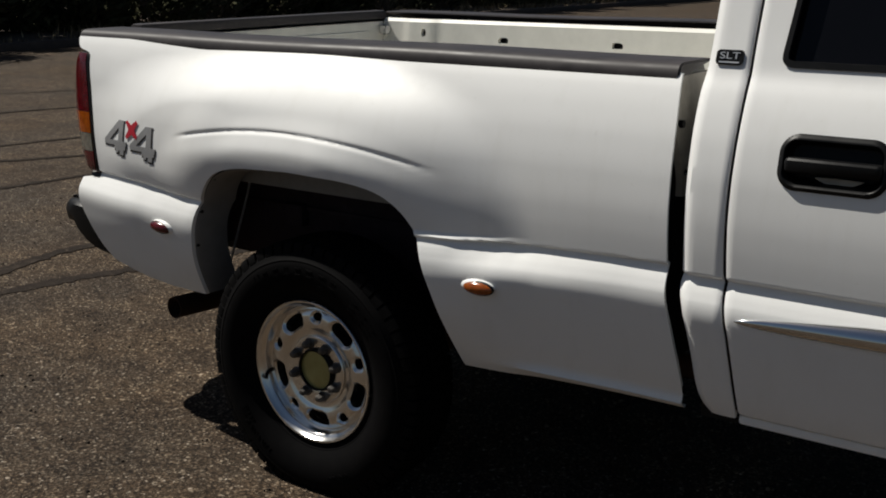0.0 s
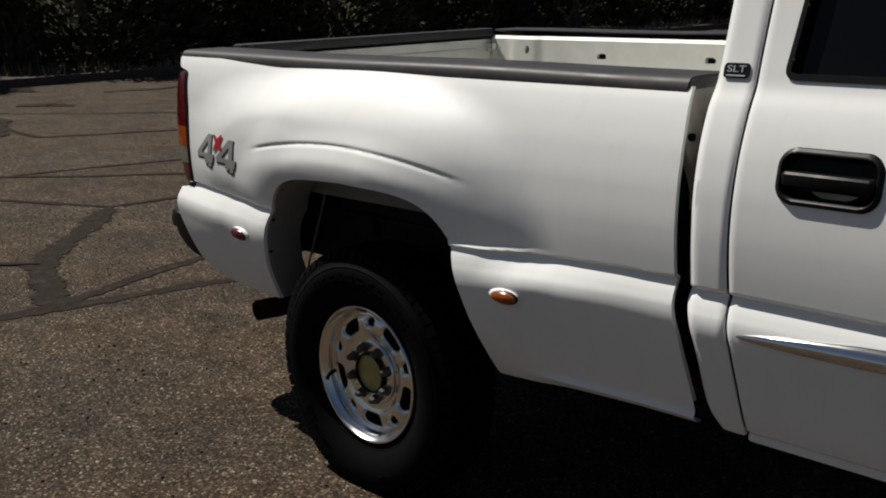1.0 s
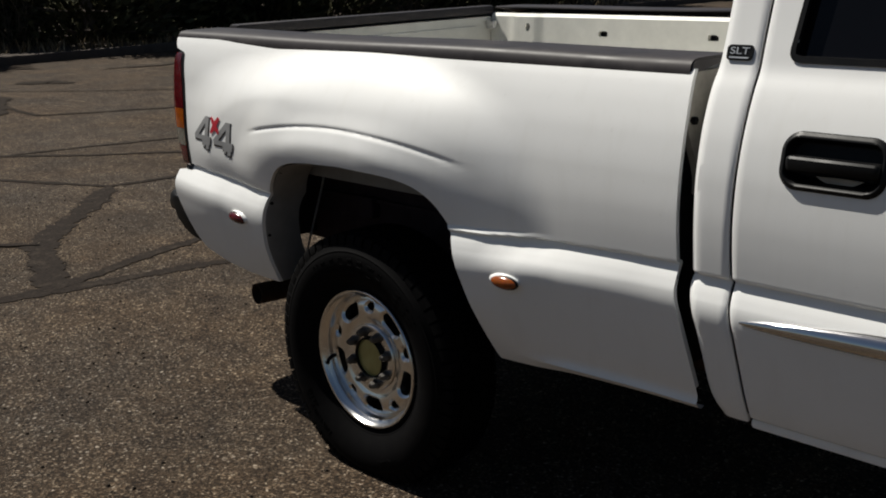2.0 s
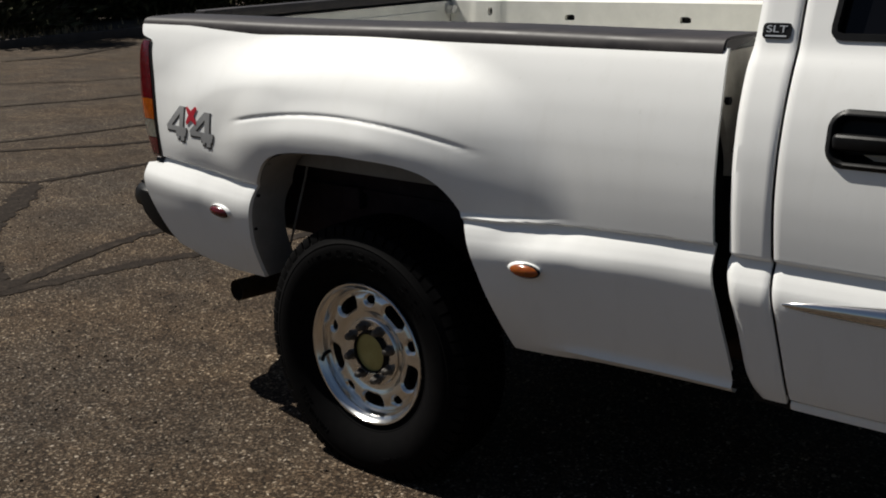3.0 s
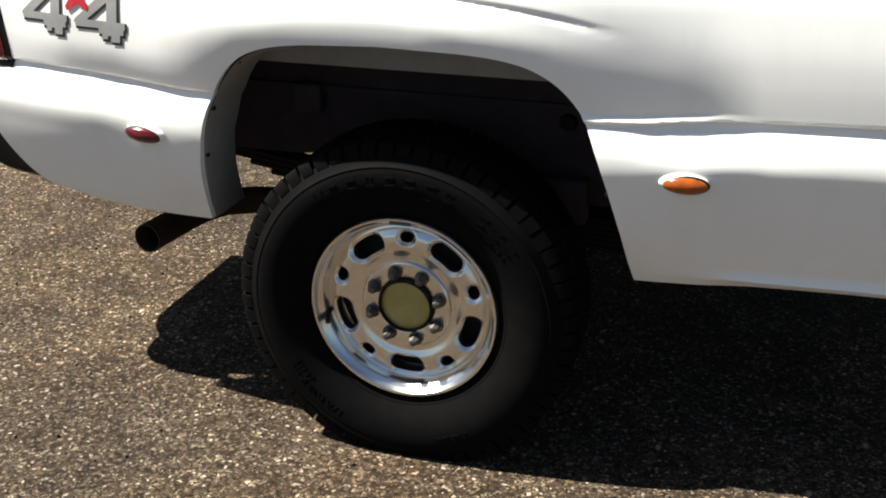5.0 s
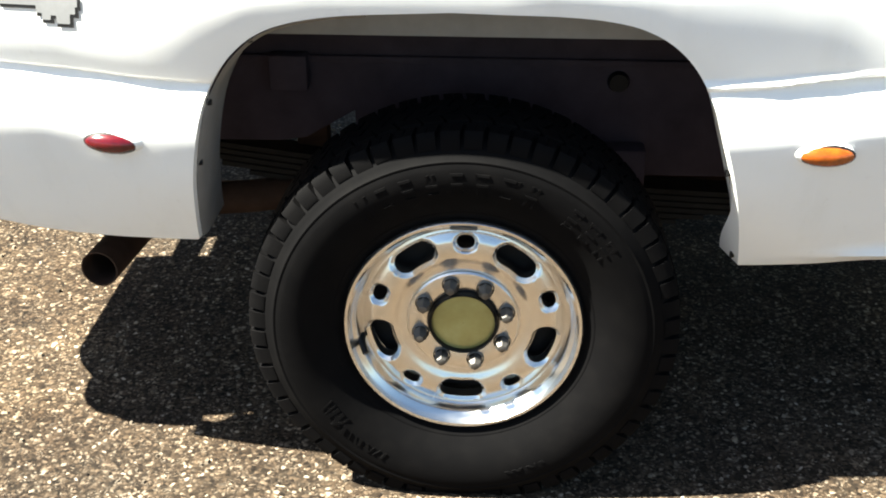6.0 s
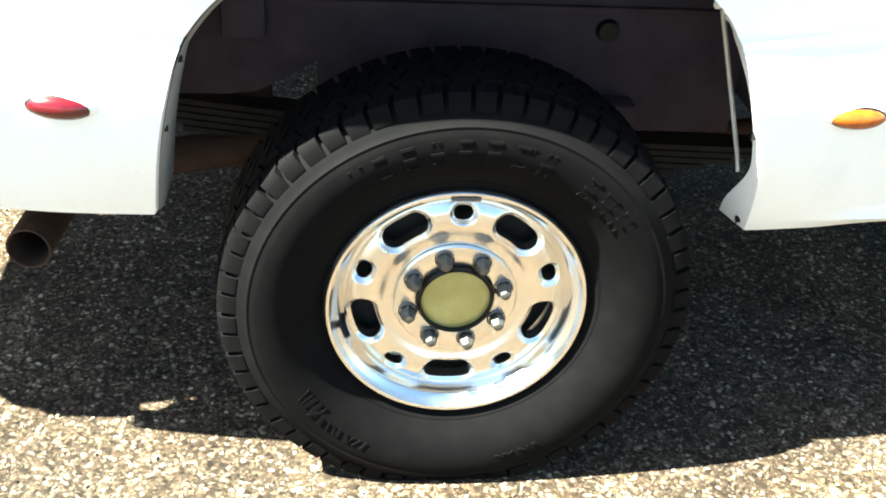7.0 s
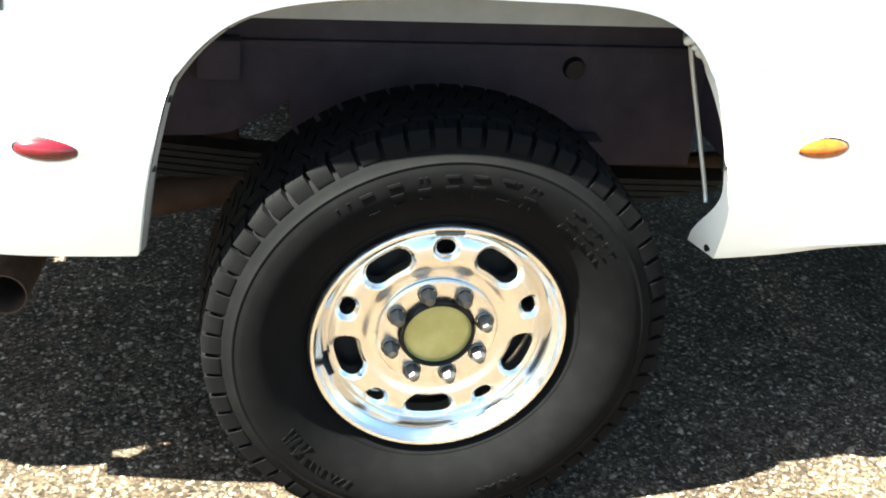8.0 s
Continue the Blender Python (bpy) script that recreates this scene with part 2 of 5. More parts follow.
def sheet(us, vs, field, place, fold=None, bm=None):
    """A grid over us and vs, cut along the zero line of field (kept where it is above 0), placed by place(u, v).
    fold(u, v), where given, is the way by which the cut edges are turned in."""
    bm = bm or bmesh.new()
    values = [[field(u, v) for v in vs] for u in us]
    made, cut = {}, []

    def corner(i, j):
        if (i, j) not in made:
            made[i, j] = (bm.verts.new(place(us[i], vs[j])), us[i], vs[j])
        return made[i, j]

    def crossing(a, b):
        key = (min(a, b), max(a, b))
        if key not in made:
            (i, j), (k, l) = key
            lo, hi = 0.0, 1.0
            first = values[i][j] > 0
            for _ in range(9):
                mid = (lo + hi) / 2
                inside = field(us[i] + (us[k] - us[i]) * mid, vs[j] + (vs[l] - vs[j]) * mid) > 0
                lo, hi = (mid, hi) if inside == first else (lo, mid)
            u, v = us[i] + (us[k] - us[i]) * lo, vs[j] + (vs[l] - vs[j]) * lo
            made[key] = (bm.verts.new(place(u, v)), u, v)
        return made[key]

    for i in range(len(us) - 1):
        for j in range(len(vs) - 1):
            ring = [(i, j), (i + 1, j), (i + 1, j + 1), (i, j + 1)]
            keep = [values[a][b] > 0 for a, b in ring]
            if not any(keep):
                continue
            face, cuts = [], []
            for n in range(4):
                a, b = ring[n], ring[(n + 1) % 4]
                if keep[n]:
                    face.append(corner(*a))
                if keep[n] != keep[(n + 1) % 4]:
                    point = crossing(a, b)
                    face.append(point)
                    cuts.append(point)
            if len(face) > 2:
                bm.faces.new([p[0] for p in face])
            if len(cuts) == 2:
                cut.append(cuts)
    if fold:
        turned = {}
        for a, b in cut:
            for p in (a, b):
                if p[0] not in turned:
                    turned[p[0]] = bm.verts.new(p[0].co + Vector(fold(p[1], p[2])))
            bm.faces.new((a[0], turned[a[0]], turned[b[0]], b[0]))
        bmesh.ops.recalc_face_normals(bm, faces=bm.faces)
    return bm


def box(x0, x1, y0, y1, z0, z1, bevel=0.0, bm=None, segments=2):
    own = bmesh.new()
    bmesh.ops.create_cube(own, size=1.0)
    for v in own.verts:
        v.co = Vector((x0 + (x1 - x0) * (v.co.x + 0.5), y0 + (y1 - y0) * (v.co.y + 0.5), z0 + (z1 - z0) * (v.co.z + 0.5)))
    if bevel:
        bmesh.ops.bevel(own, geom=own.edges[:], offset=bevel, segments=segments, affect="EDGES", profile=0.6)
    return join(bm, own) if bm else own


def join(bm, other, m=None):
    """Adds all of another bmesh, moved by m, to bm."""
    at = {v: bm.verts.new(m @ v.co if m else v.co) for v in other.verts}
    for f in other.faces:
        bm.faces.new([at[v] for v in f.verts])
    other.free()
    return bm


def turned(profile, count, flip=False, bm=None, closed=True):
    """A body of revolution about the y axis, from (radius, y) pairs; angles run from the top towards +x."""
    bm = bm or bmesh.new()
    rings = []
    for k in range(count):
        a = 2 * math.pi * k / count
        rings.append([bm.verts.new((r * math.sin(a), y, r * math.cos(a))) for r, y in profile])
    for k in range(count):
        a, b = rings[k], rings[(k + 1) % count]
        for n in range(len(profile) - 1):
            bm.faces.new((a[n], b[n], b[n + 1], a[n + 1]))
    bmesh.ops.remove_doubles(bm, verts=bm.verts, dist=1e-6)
    return bm


def pipe(points, radius, sides=14, hollow=0.0, taper=None, bm=None):
    """A tube along a path of points, its ends closed, or open with a wall of that thickness at the far end."""
    bm = bm or bmesh.new()
    points = [Vector(p) for p in points]
    rings = []
    for i, p in enumerate(points):
        way = (points[min(i + 1, len(points) - 1)] - points[max(i - 1, 0)]).normalized()
        side = way.orthogonal().normalized() if not rings else (last - way * last.dot(way)).normalized()
        last = side
        up = way.cross(side)
        r = taper[i] if taper else radius
        rings.append([bm.verts.new(p + (side * math.cos(a) + up * math.sin(a)) * r) for a in np.linspace(0, 2 * math.pi, sides, endpoint=False)])
    if hollow:
        way = (points[-1] - points[-2]).normalized()
        for back, r in ((0.0, radius - hollow), (-0.12, radius - hollow)):
            rings.append([bm.verts.new(points[-1] + way * back + (v.co - points[-1]) * (r / radius)) for v in rings[len(points) - 1]])
    for a, b in zip(rings, rings[1:]):
        for k in range(sides):
            bm.faces.new((a[k], a[(k + 1) % sides], b[(k + 1) % sides], b[k]))
    bm.faces.new(rings[0][::-1])
    bm.faces.new(rings[-1])
    return bm


def swept(section, path, bm=None):
    """A closed section of (y, z) pairs carried along path, a list of (x, y, z)."""
    bm = bm or bmesh.new()
    rings = [[bm.verts.new((x, y + sy, z + sz)) for sy, sz in section] for x, y, z in path]
    n = len(section)
    for a, b in zip(rings, rings[1:]):
        for k in range(n):
            bm.faces.new((a[k], b[k], b[(k + 1) % n], a[(k + 1) % n]))
    bm.faces.new(rings[0])
    bm.faces.new(rings[-1][::-1])
    bmesh.ops.recalc_face_normals(bm, faces=bm.faces)
    return bm


def outline_plate(points, depth, place, bm=None):
    """A flat plate from an outline of (u, v) pairs; place(u, v, d) puts it on its surface, d outwards."""
    bm = bm or bmesh.new()
    front = [bm.verts.new(place(u, v, depth)) for u, v in points]
    back = [bm.verts.new(place(u, v, -0.002)) for u, v in points]
    bm.faces.new(front)
    n = len(points)
    for k in range(n):
        bm.faces.new((front[k], back[k], back[(k + 1) % n], front[(k + 1) % n]))
    return bm


def rounded(cx, cz, w, h, r, count=6):
    """The outline of a rounded rectangle."""
    out = []
    for sx, sz, a0 in ((1, 1, 0), (-1, 1, 90), (-1, -1, 180), (1, -1, 270)):
        for k in range(count + 1):
            a = math.radians(a0 + 90 * k / count)
            out.append((cx + sx * (w / 2 - r) + r * math.cos(a), cz + sz * (h / 2 - r) + r * math.sin(a)))
    return out


# ---- ground and the edge of the lot ----
def ground_sheet():
    bm = bmesh.new()
    xs = [-700, -120, -40] + [x for x in np.arange(-16, 12.1, 1.0)] + [40, 120, 700]
    ys = [-700, -120, -30] + [y for y in np.arange(-8, 30.1, 1.0)] + [60, 120, 700]
    rows = [[bm.verts.new((x, y, 0.0)) for y in ys] for x in xs]
    for i in range(len(xs) - 1):
        for j in range(len(ys) - 1):
            bm.faces.new((rows[i][j], rows[i + 1][j], rows[i + 1][j + 1], rows[i][j + 1]))
    return bm


tagged(part("ground", ground_sheet(), ASPHALT, smooth=0), "worn brown-grey chip-seal asphalt of a parking lot", "ground", kind="structure")


def tar_line(points, width, seed):
    """A ragged band of sealant along a crack."""
    rng = random.Random(seed)
    bm = bmesh.new()
    pts = [Vector((*p, 0)) for p in points]
    line = []
    for a, b in zip(pts, pts[1:]):
        count = max(2, int((b - a).length / 0.025))
        line += [a.lerp(b, k / count) for k in range(count)]
    line.append(pts[-1])
    left, right = [], []
    drift = 0.0
    for i, p in enumerate(line):
        way = (line[min(i + 1, len(line) - 1)] - line[max(i - 1, 0)]).normalized()
        side = Vector((-way.y, way.x, 0))
        drift = drift * 0.95 + rng.uniform(-0.006, 0.006)
        p = p + side * drift
        half = width * (0.48 + 0.20 * noise.noise(p * 2.3) + 0.20 * noise.noise(p * 11) + 0.12 * noise.noise(p * 37) + rng.uniform(-0.09, 0.09))
        half *= min(1.0, 0.25 + 0.12 * min(i, len(line) - 1 - i))
        left.append(bm.verts.new((p + side * half).to_tuple()[:2] + (0.0035 + 0.0006 * seed,)))
        right.append(bm.verts.new((p - side * half).to_tuple()[:2] + (0.0035 + 0.0006 * seed,)))
    for k in range(len(line) - 1):
        bm.faces.new((right[k], right[k + 1], left[k + 1], left[k]))
    return bm


TAR_LINES = (
    (((-2.74, -0.25), (-2.71, 0.06), (-2.64, 0.42), (-2.55, 0.8), (-2.43, 1.18), (-2.2, 2.0)), 0.11),
    (((-2.66, 0.20), (-2.82, 0.26), (-3.10, 0.38), (-3.60, 0.58), (-4.05, 0.96), (-4.9, 1.72)), 0.17),
    (((-2.70, 0.20), (-2.79, 0.46), (-2.94, 0.92), (-3.0, 1.28), (-3.01, 1.67), (-3.1, 2.4)), 0.09),
    (((-6.4, 0.9), (-5.77, 1.30), (-4.9, 1.72), (-4.82, 2.31), (-4.7, 3.4)), 0.06),
    (((-7.6, 1.2), (-6.86, 1.78), (-6.3, 2.3), (-5.75, 2.84), (-5.2, 4.0)), 0.07),
    (((-6.86, 1.78), (-6.72, 2.48), (-6.49, 3.30), (-6.2, 4.6)), 0.05),
    (((-11.5, 2.6), (-10.3, 3.31), (-9.13, 3.15), (-8.43, 4.43), (-7.9, 6.0)), 0.06),
    (((-12.6, 3.2), (-11.8, 3.96), (-10.9, 4.6), (-10.0, 5.39), (-9.2, 7.0)), 0.05),
    (((-9.5, 2.9), (-10.4, 3.2), (-11.2, 3.7)), 0.30),
    (((-12.6, 4.5), (-12.3, 4.9), (-11.9, 5.0)), 0.35),
    (((-13.4, 6.2), (-13.1, 7.1), (-13.6, 8.4)), 0.12),
    (((-4.2, 0.1), (-3.9, 0.35), (-3.62, 0.58)), 0.06),
)
for k, (points, width) in enumerate(TAR_LINES):
    tagged(part("crack_sealant", tar_line(points, width, k), TAR, smooth=0), "dark band of tar sealing a crack in the asphalt", "tar band", "sealed cracks", "structure")


def kerb_run(x, y0, y1):
    section = ((0.0, 0.0), (0.0, 0.11), (-0.02, 0.14), (-0.15, 0.14), (-0.15, 0.0))
    bm = bmesh.new()
    rows = []
    for y in np.arange(y0, y1 + 0.1, 1.5):
        rows.append([bm.verts.new((x + a + 0.03 * noise.noise((y, 0, a)), y, h)) for a, h in section])
    for a, b in zip(rows, rows[1:]):
        for k in range(len(section) - 1):
            bm.faces.new((a[k], b[k], b[k + 1], a[k + 1]))
    return bm


tagged(part("kerb", kerb_run(-15.5, -20, 46), KERB), "low weathered concrete kerb along the lot's edge", "kerb", kind="structure")


def bank_sheet():
    bm = bmesh.new()
    xs, ys = np.arange(-60, -15.59, 1.2), np.arange(-30, 60.1, 1.5)
    rows = [[bm.verts.new((x if i < len(xs) - 1 else -15.64, y, 0.12 + 0.035 * max(0, -16 - x) + 0.06 * noise.noise((x * 0.7, y * 0.7, 0)))) for y in ys] for i, x in enumerate(xs)]
    for i in range(len(xs) - 1):
        for j in range(len(ys) - 1):
            bm.faces.new((rows[i][j], rows[i + 1][j], rows[i + 1][j + 1], rows[i][j + 1]))
    return bm


tagged(part("earth_bank", bank_sheet(), EARTH), "dry brown earth bank behind the kerb", "earth", kind="structure")


# ---- the pickup truck: shape of its side ----
MID = 1.035                      # the truck's middle plane
HUB = Vector((-0.010, -0.017, 0.369))
FRONT_HUB = Vector((3.64, 0.03, 0.368))

side_profile = spline(((0.46, 0.070), (0.49, 0.050), (0.54, 0.028), (0.62, 0.006), (0.70, -0.012), (0.755, -0.0205), (0.775, -0.0185),
                       (0.800, -0.009), (0.818, 0.0005), (0.832, 0.0090), (0.838, 0.011), (0.8465, -0.0025), (0.856, -0.0029), (0.875, -0.0036), (0.91, -0.0042), (0.95, -0.0036), (1.05, 0.0050), (1.14, 0.023), (1.21, 0.046),
                       (1.26, 0.068), (1.30, 0.090), (1.345, 0.104), (1.60, 0.177), (1.80, 0.250), (1.90, 0.335)))
flare_depth = spline(((0.46, 0.026), (0.62, 0.036), (0.70, 0.038), (0.79, 0.037), (0.838, 0.038), (0.847, 0.042), (0.90, 0.054), (0.95, 0.065), (1.0, 0.074), (1.06, 0.079), (1.14, 0.083), (1.30, 0.090)))
# edge of the wheel opening: its rear and front legs, and its top
arch_rear = spline(((0.47, -0.499), (0.522, -0.494), (0.60, -0.484), (0.668, -0.474), (0.745, -0.458), (0.812, -0.439), (0.853, -0.416), (0.90, -0.378), (0.932, -0.336), (0.952, -0.283), (0.965, -0.20), (0.973, -0.03)))
arch_front = spline(((0.47, 0.489), (0.60, 0.463), (0.712, 0.433), (0.786, 0.406), (0.852, 0.374), (0.905, 0.331), (0.942, 0.272), (0.957, 0.22), (0.968, 0.13), (0.973, -0.03)))


# how far the body crease lies below its mean height: it dips beside the wheel and climbs to the tail
crease_drop = spline(((-1.15, -0.020), (-0.94, -0.015), (-0.78, -0.011), (-0.64, -0.003), (-0.50, 0.004), (0.0, 0.003), (0.37, 0.003), (0.49, 0.002), (0.60, -0.004), (0.74, -0.008), (0.96, -0.015), (1.12, -0.017)))
ledge_set = spline(((-1.0, 0.012), (-0.90, 0.011), (-0.80, 0.010), (-0.70, 0.007), (-0.60, 0.0), (-0.50, -0.003), (-0.44, -0.009), (0.38, -0.008), (0.46, -0.005), (0.51, 0.003), (0.56, 0.011), (0.61, 0.020), (0.66, 0.020), (0.72, 0.012), (0.80, 0.006), (0.96, -0.001), (1.1, -0.001)))


def flare_reach(x, z):
    """0 outside the widened fender, 1 well inside it; shallower towards the tail."""
    up = max(0.0, z - 0.72) / 0.562
    n = 2.7 + 0.3 * step(-0.10, -0.50, x)
    along = (abs(x + 0.25) / (0.98 if x > -0.25 else 0.87)) ** n
    high = up ** n
    share = high / (high + along + 1e-6)
    inner = 1.0 - (along + high) ** (1 / n)
    upper = step(0.0, 0.35 - 0.10 * share - 0.075 * step(0.2, 0.6, x), inner)
    eased = 0.5 * (inner + math.hypot(inner, 0.03))
    full = 1 - max(0.0, 1 - eased / 0.36) ** 1.9
    upper += (full - upper) * step(-0.75, 0.0, x) * step(-0.06, 0.0, inner) * step(0.15, 0.75, share)
    upper *= 1 - 0.70 * step(-0.35, -1.02, x)
    lower = (1 - 0.30 * step(0.59, 0.74, x) - 0.70 * step(0.48, 1.02, x)) * step(-1.27, -0.72, x)
    return lower + (upper - lower) * step(0.836, 0.847, z)


def bed_side_y(x, z):
    zc = z + crease_drop(x) * (1 - step(0.88, 1.08, z) * step(-0.3, 0.2, x))
    depth = flare_depth(zc)
    depth += (0.056 - depth) * step(-0.35, -0.75, x) * step(0.850, 0.93, zc)    # of even depth towards the tail
    depth *= 1 - 0.42 * step(0.05, 0.52, x) * step(0.838, 0.86, zc) * (1 - step(0.96, 1.20, zc))
    y = side_profile(zc) - depth * flare_reach(x, zc)
    y += ledge_set(x) * step(0.755, 0.835, zc) * (1 - step(0.838, 0.8465, zc))      # how far the ledge is set in
    y += (0.030 - 0.018 * step(1.1, 1.28, z)) * max(0.0, (-0.60 - x) / 0.55) ** 2                      # tail drawn in
    ridge = 1.076 - 0.25 * (x + 0.07) ** 2                               # eyebrow crease over the wheel
    fade = step(-0.55, -0.43, x) * (1 - step(0.28, 0.48, x))
    d = z - ridge
    y += fade * 0.0050 * math.exp(-(d / 0.0055) ** 2)
    y -= 0.006 * step(-0.80, -0.10, x) * (1 - step(0.0, 0.60, x)) * (1 - step(-0.060, -0.004, d)) * step(-0.30, -0.06, d)
    over = step(0.86, 0.97, z)
    ahead, behind = step(0.05, 0.32, x), step(-0.25, -0.44, x)
    y -= (0.022 - 0.006 * ahead - 0.005 * behind) * (1 - step(0.06 * over * (1 - ahead) - 0.02, 0.17 - 0.015 * over + 0.09 * behind, arch_field(x, z))) * step(0.50, 0.66, z)   # lip of the wheel opening
    if x > 0.55:                                                         # rolled sill
        y -= 0.017 * step(0.55, 0.75, x) * math.exp(-((z - 0.505) / 0.013) ** 2)
    return y


ARCH_EDGE = np.array([(arch_rear(z), z) for z in np.linspace(0.44, 0.973, 60)] + [(arch_front(z), z) for z in np.linspace(0.973, 0.44, 60)[1:]])
ARCH_A, ARCH_WAY = ARCH_EDGE[:-1], np.diff(ARCH_EDGE, axis=0)
ARCH_LONG = (ARCH_WAY ** 2).sum(1)


def arch_field(x, z):
    """Above 0 outside the wheel opening."""
    inside = max(x - arch_front(z), arch_rear(z) - x, z - 0.973) < 0
    t = np.clip(((x - ARCH_A[:, 0]) * ARCH_WAY[:, 0] + (z - ARCH_A[:, 1]) * ARCH_WAY[:, 1]) / ARCH_LONG, 0, 1)
    d = float(np.sqrt(((ARCH_A + ARCH_WAY * t[:, None] - (x, z)) ** 2).sum(1)).min())
    return -d if inside else d


box_front = spline(((0.46, 1.119), (0.55, 1.115), (0.68, 1.098), (0.81, 1.077), (0.95, 1.071), (1.16, 1.065), (1.30, 1.051)))
box_rear = spline(((0.47, -0.80), (0.545, -0.93), (0.60, -1.0), (0.68, -1.055), (0.76, -1.085), (0.828, -1.085), (0.838, -0.992), (0.86, -0.984), (1.00, -0.999), (1.21, -1.048), (1.245, -1.058), (1.262, -1.115), (1.30, -1.14)))
box_bottom = spline(((-1.0, 0.565), (-0.90, 0.548), (-0.78, 0.526), (-0.62, 0.513), (-0.40, 0.512), (0.40, 0.474), (0.60, 0.478), (0.75, 0.486), (1.12, 0.490)))


def bed_field(x, z):
    return min(arch_field(x, z), z - box_bottom(x), box_front(z) - x, x - box_rear(z), 1.297 - z)


def bed_fold(x, z):
    if abs(arch_field(x, z)) < 0.004:
        low, foot = step(0.94, 0.72, z), step(0.64, 0.49, z)
        if x > 0:
            return (-0.006 * low - 0.016 * foot, 0.055 - 0.030 * low + 0.045 * foot, 0.012 * (1 - low))
        back = step(-0.20, -0.40, x)
        return (0.003 * low, 0.055 - 0.043 * back, 0.012 * (1 - back))
    if x > 1.0:
        return (-0.006, 0.022, 0)
    if z < 0.62 and x > -1.0:
        return (0, 0.05, 0.012)
    return (0.0, 0.05, -0.004)


def mirrored(bm):
    """The same part on the truck's other side."""
    for v in bm.verts:
        v.co.y = 2 * MID - v.co.y
    bmesh.ops.reverse_faces(bm, faces=bm.faces)
    return bm


truck = new("pickup_truck")
truck.location = (1.4, MID, 0.0)
tagged(truck, "white four-wheel-drive pickup truck with flared rear fenders parked on asphalt", "pickup truck")

XS, ZS = list(np.arange(-1.16, 1.125, 0.0125)), list(np.concatenate((np.arange(0.455, 0.785, 0.0105), np.arange(0.787, 0.8755, 0.0030), np.arange(0.881, 1.02, 0.0105), np.arange(1.025, 1.10, 0.004), np.arange(1.104, 1.312, 0.0075))))


def bed_side():
    return sheet(XS, ZS, bed_field, lambda x, z: (x, bed_side_y(x, z), z), bed_fold)


part("bed_side", bed_side(), PAINT, truck, "glossy white flared bed side with a wheel opening", 40)
part("bed_side", mirrored(bed_side()), PAINT, truck, "glossy white flared bed side with a wheel opening", 40)


def at_both(name, make, material, label="", parent=None, smooth=35.0):
    """The same part on both sides of the truck; returns the near one."""
    first = part(name, make(), material, parent or truck, label, smooth)
    part(name, mirrored(make()), material, parent or truck, label, smooth)
    return first


# rail caps along the bed, and on the tailgate
def rail_cap():
    section = ((0.004, -0.023), (-0.006, -0.022), (-0.010, -0.018), (-0.0105, -0.006), (-0.006, 0.008), (0.000, 0.016), (0.010, 0.0205), (0.03, 0.023), (0.17, 0.023), (0.184, 0.0205), (0.185, 0.016), (0.17, 0.013), (0.06, -0.006))
    path = []
    for x in np.arange(-1.145, 1.0461, 0.0365):
        dip = 0.012 * max(0.0, (-0.60 - x) / 0.55) ** 2
        path.append((x, 0.090 + dip, 1.295 + 0.002 * math.sin(x * 5)))
    bm = swept(section, path)
    bmesh.ops.bevel(bm, geom=[e for e in bm.edges if abs(e.verts[0].co.x - e.verts[1].co.x) < 1e-5 and (e.verts[0].co.x < -1.14 or e.verts[0].co.x > 1.04)], offset=0.004, segments=2, affect="EDGES")
    return bm


at_both("rail_cap", rail_cap, RAIL, "faded black plastic bed rail cap")
part("tailgate_cap", box(-1.165, -1.105, 0.33, 2 * MID - 0.33, 1.268, 1.326, 0.010), RAIL, truck, "faded black plastic tailgate cap")


# inside of the bed
def bed_inner():
    """The inner wall, with pressed pockets near its top."""
    def field(x, z):
        d = 1.0
        for cx in (-0.46, 0.074, 0.60):
            d = min(d, max(abs(x - cx) - 0.024, abs(z - 1.216) - 0.012))
        d = min(d, (((x + 0.87) / 0.014) ** 2 + ((z - 1.235) / 0.020) ** 2) ** 0.5 * 0.015 - 0.015)
        return d
    def place(x, z):
        bend = 0.05 * step(1.288, 1.308, z) - 0.012 * step(-1.0, -0.94, x) * step(-0.78, -0.84, x)
        return (x, 0.355 - bend + 0.08 * (1.26 - z), z)
    bm = sheet(list(np.arange(-1.10, 1.011, 0.016)), list(np.arange(0.70, 1.306, 0.0145)), field, place, lambda x, z: (0, -0.02, 0))
    return bm


at_both("bed_wall", bed_inner, BEDPAINT, "scuffed white inner bed wall with tie-down pockets")
at_both("pocket_backing", lambda: box(-1.09, 1.00, 0.330, 0.336, 1.15, 1.25), BLACK)
part("bed_floor", box(-1.10, 1.02, 0.34, 2 * MID - 0.34, 0.70, 0.73, 0.004), BEDPAINT, truck, "worn white ribbed steel bed floor")
part("bed_front_wall", box(1.005, 1.035, 0.37, 2 * MID - 0.37, 0.66, 1.285, 0.008), BEDPAINT, truck)


def tailgate():
    bm = bmesh.new()
    box(-1.155, -1.105, 0.345, 2 * MID - 0.345, 0.735, 1.302, 0.012, bm)
    box(-1.106, -1.098, 0.46, 2 * MID - 0.46, 0.82, 1.24, 0.003, bm)
    return bm


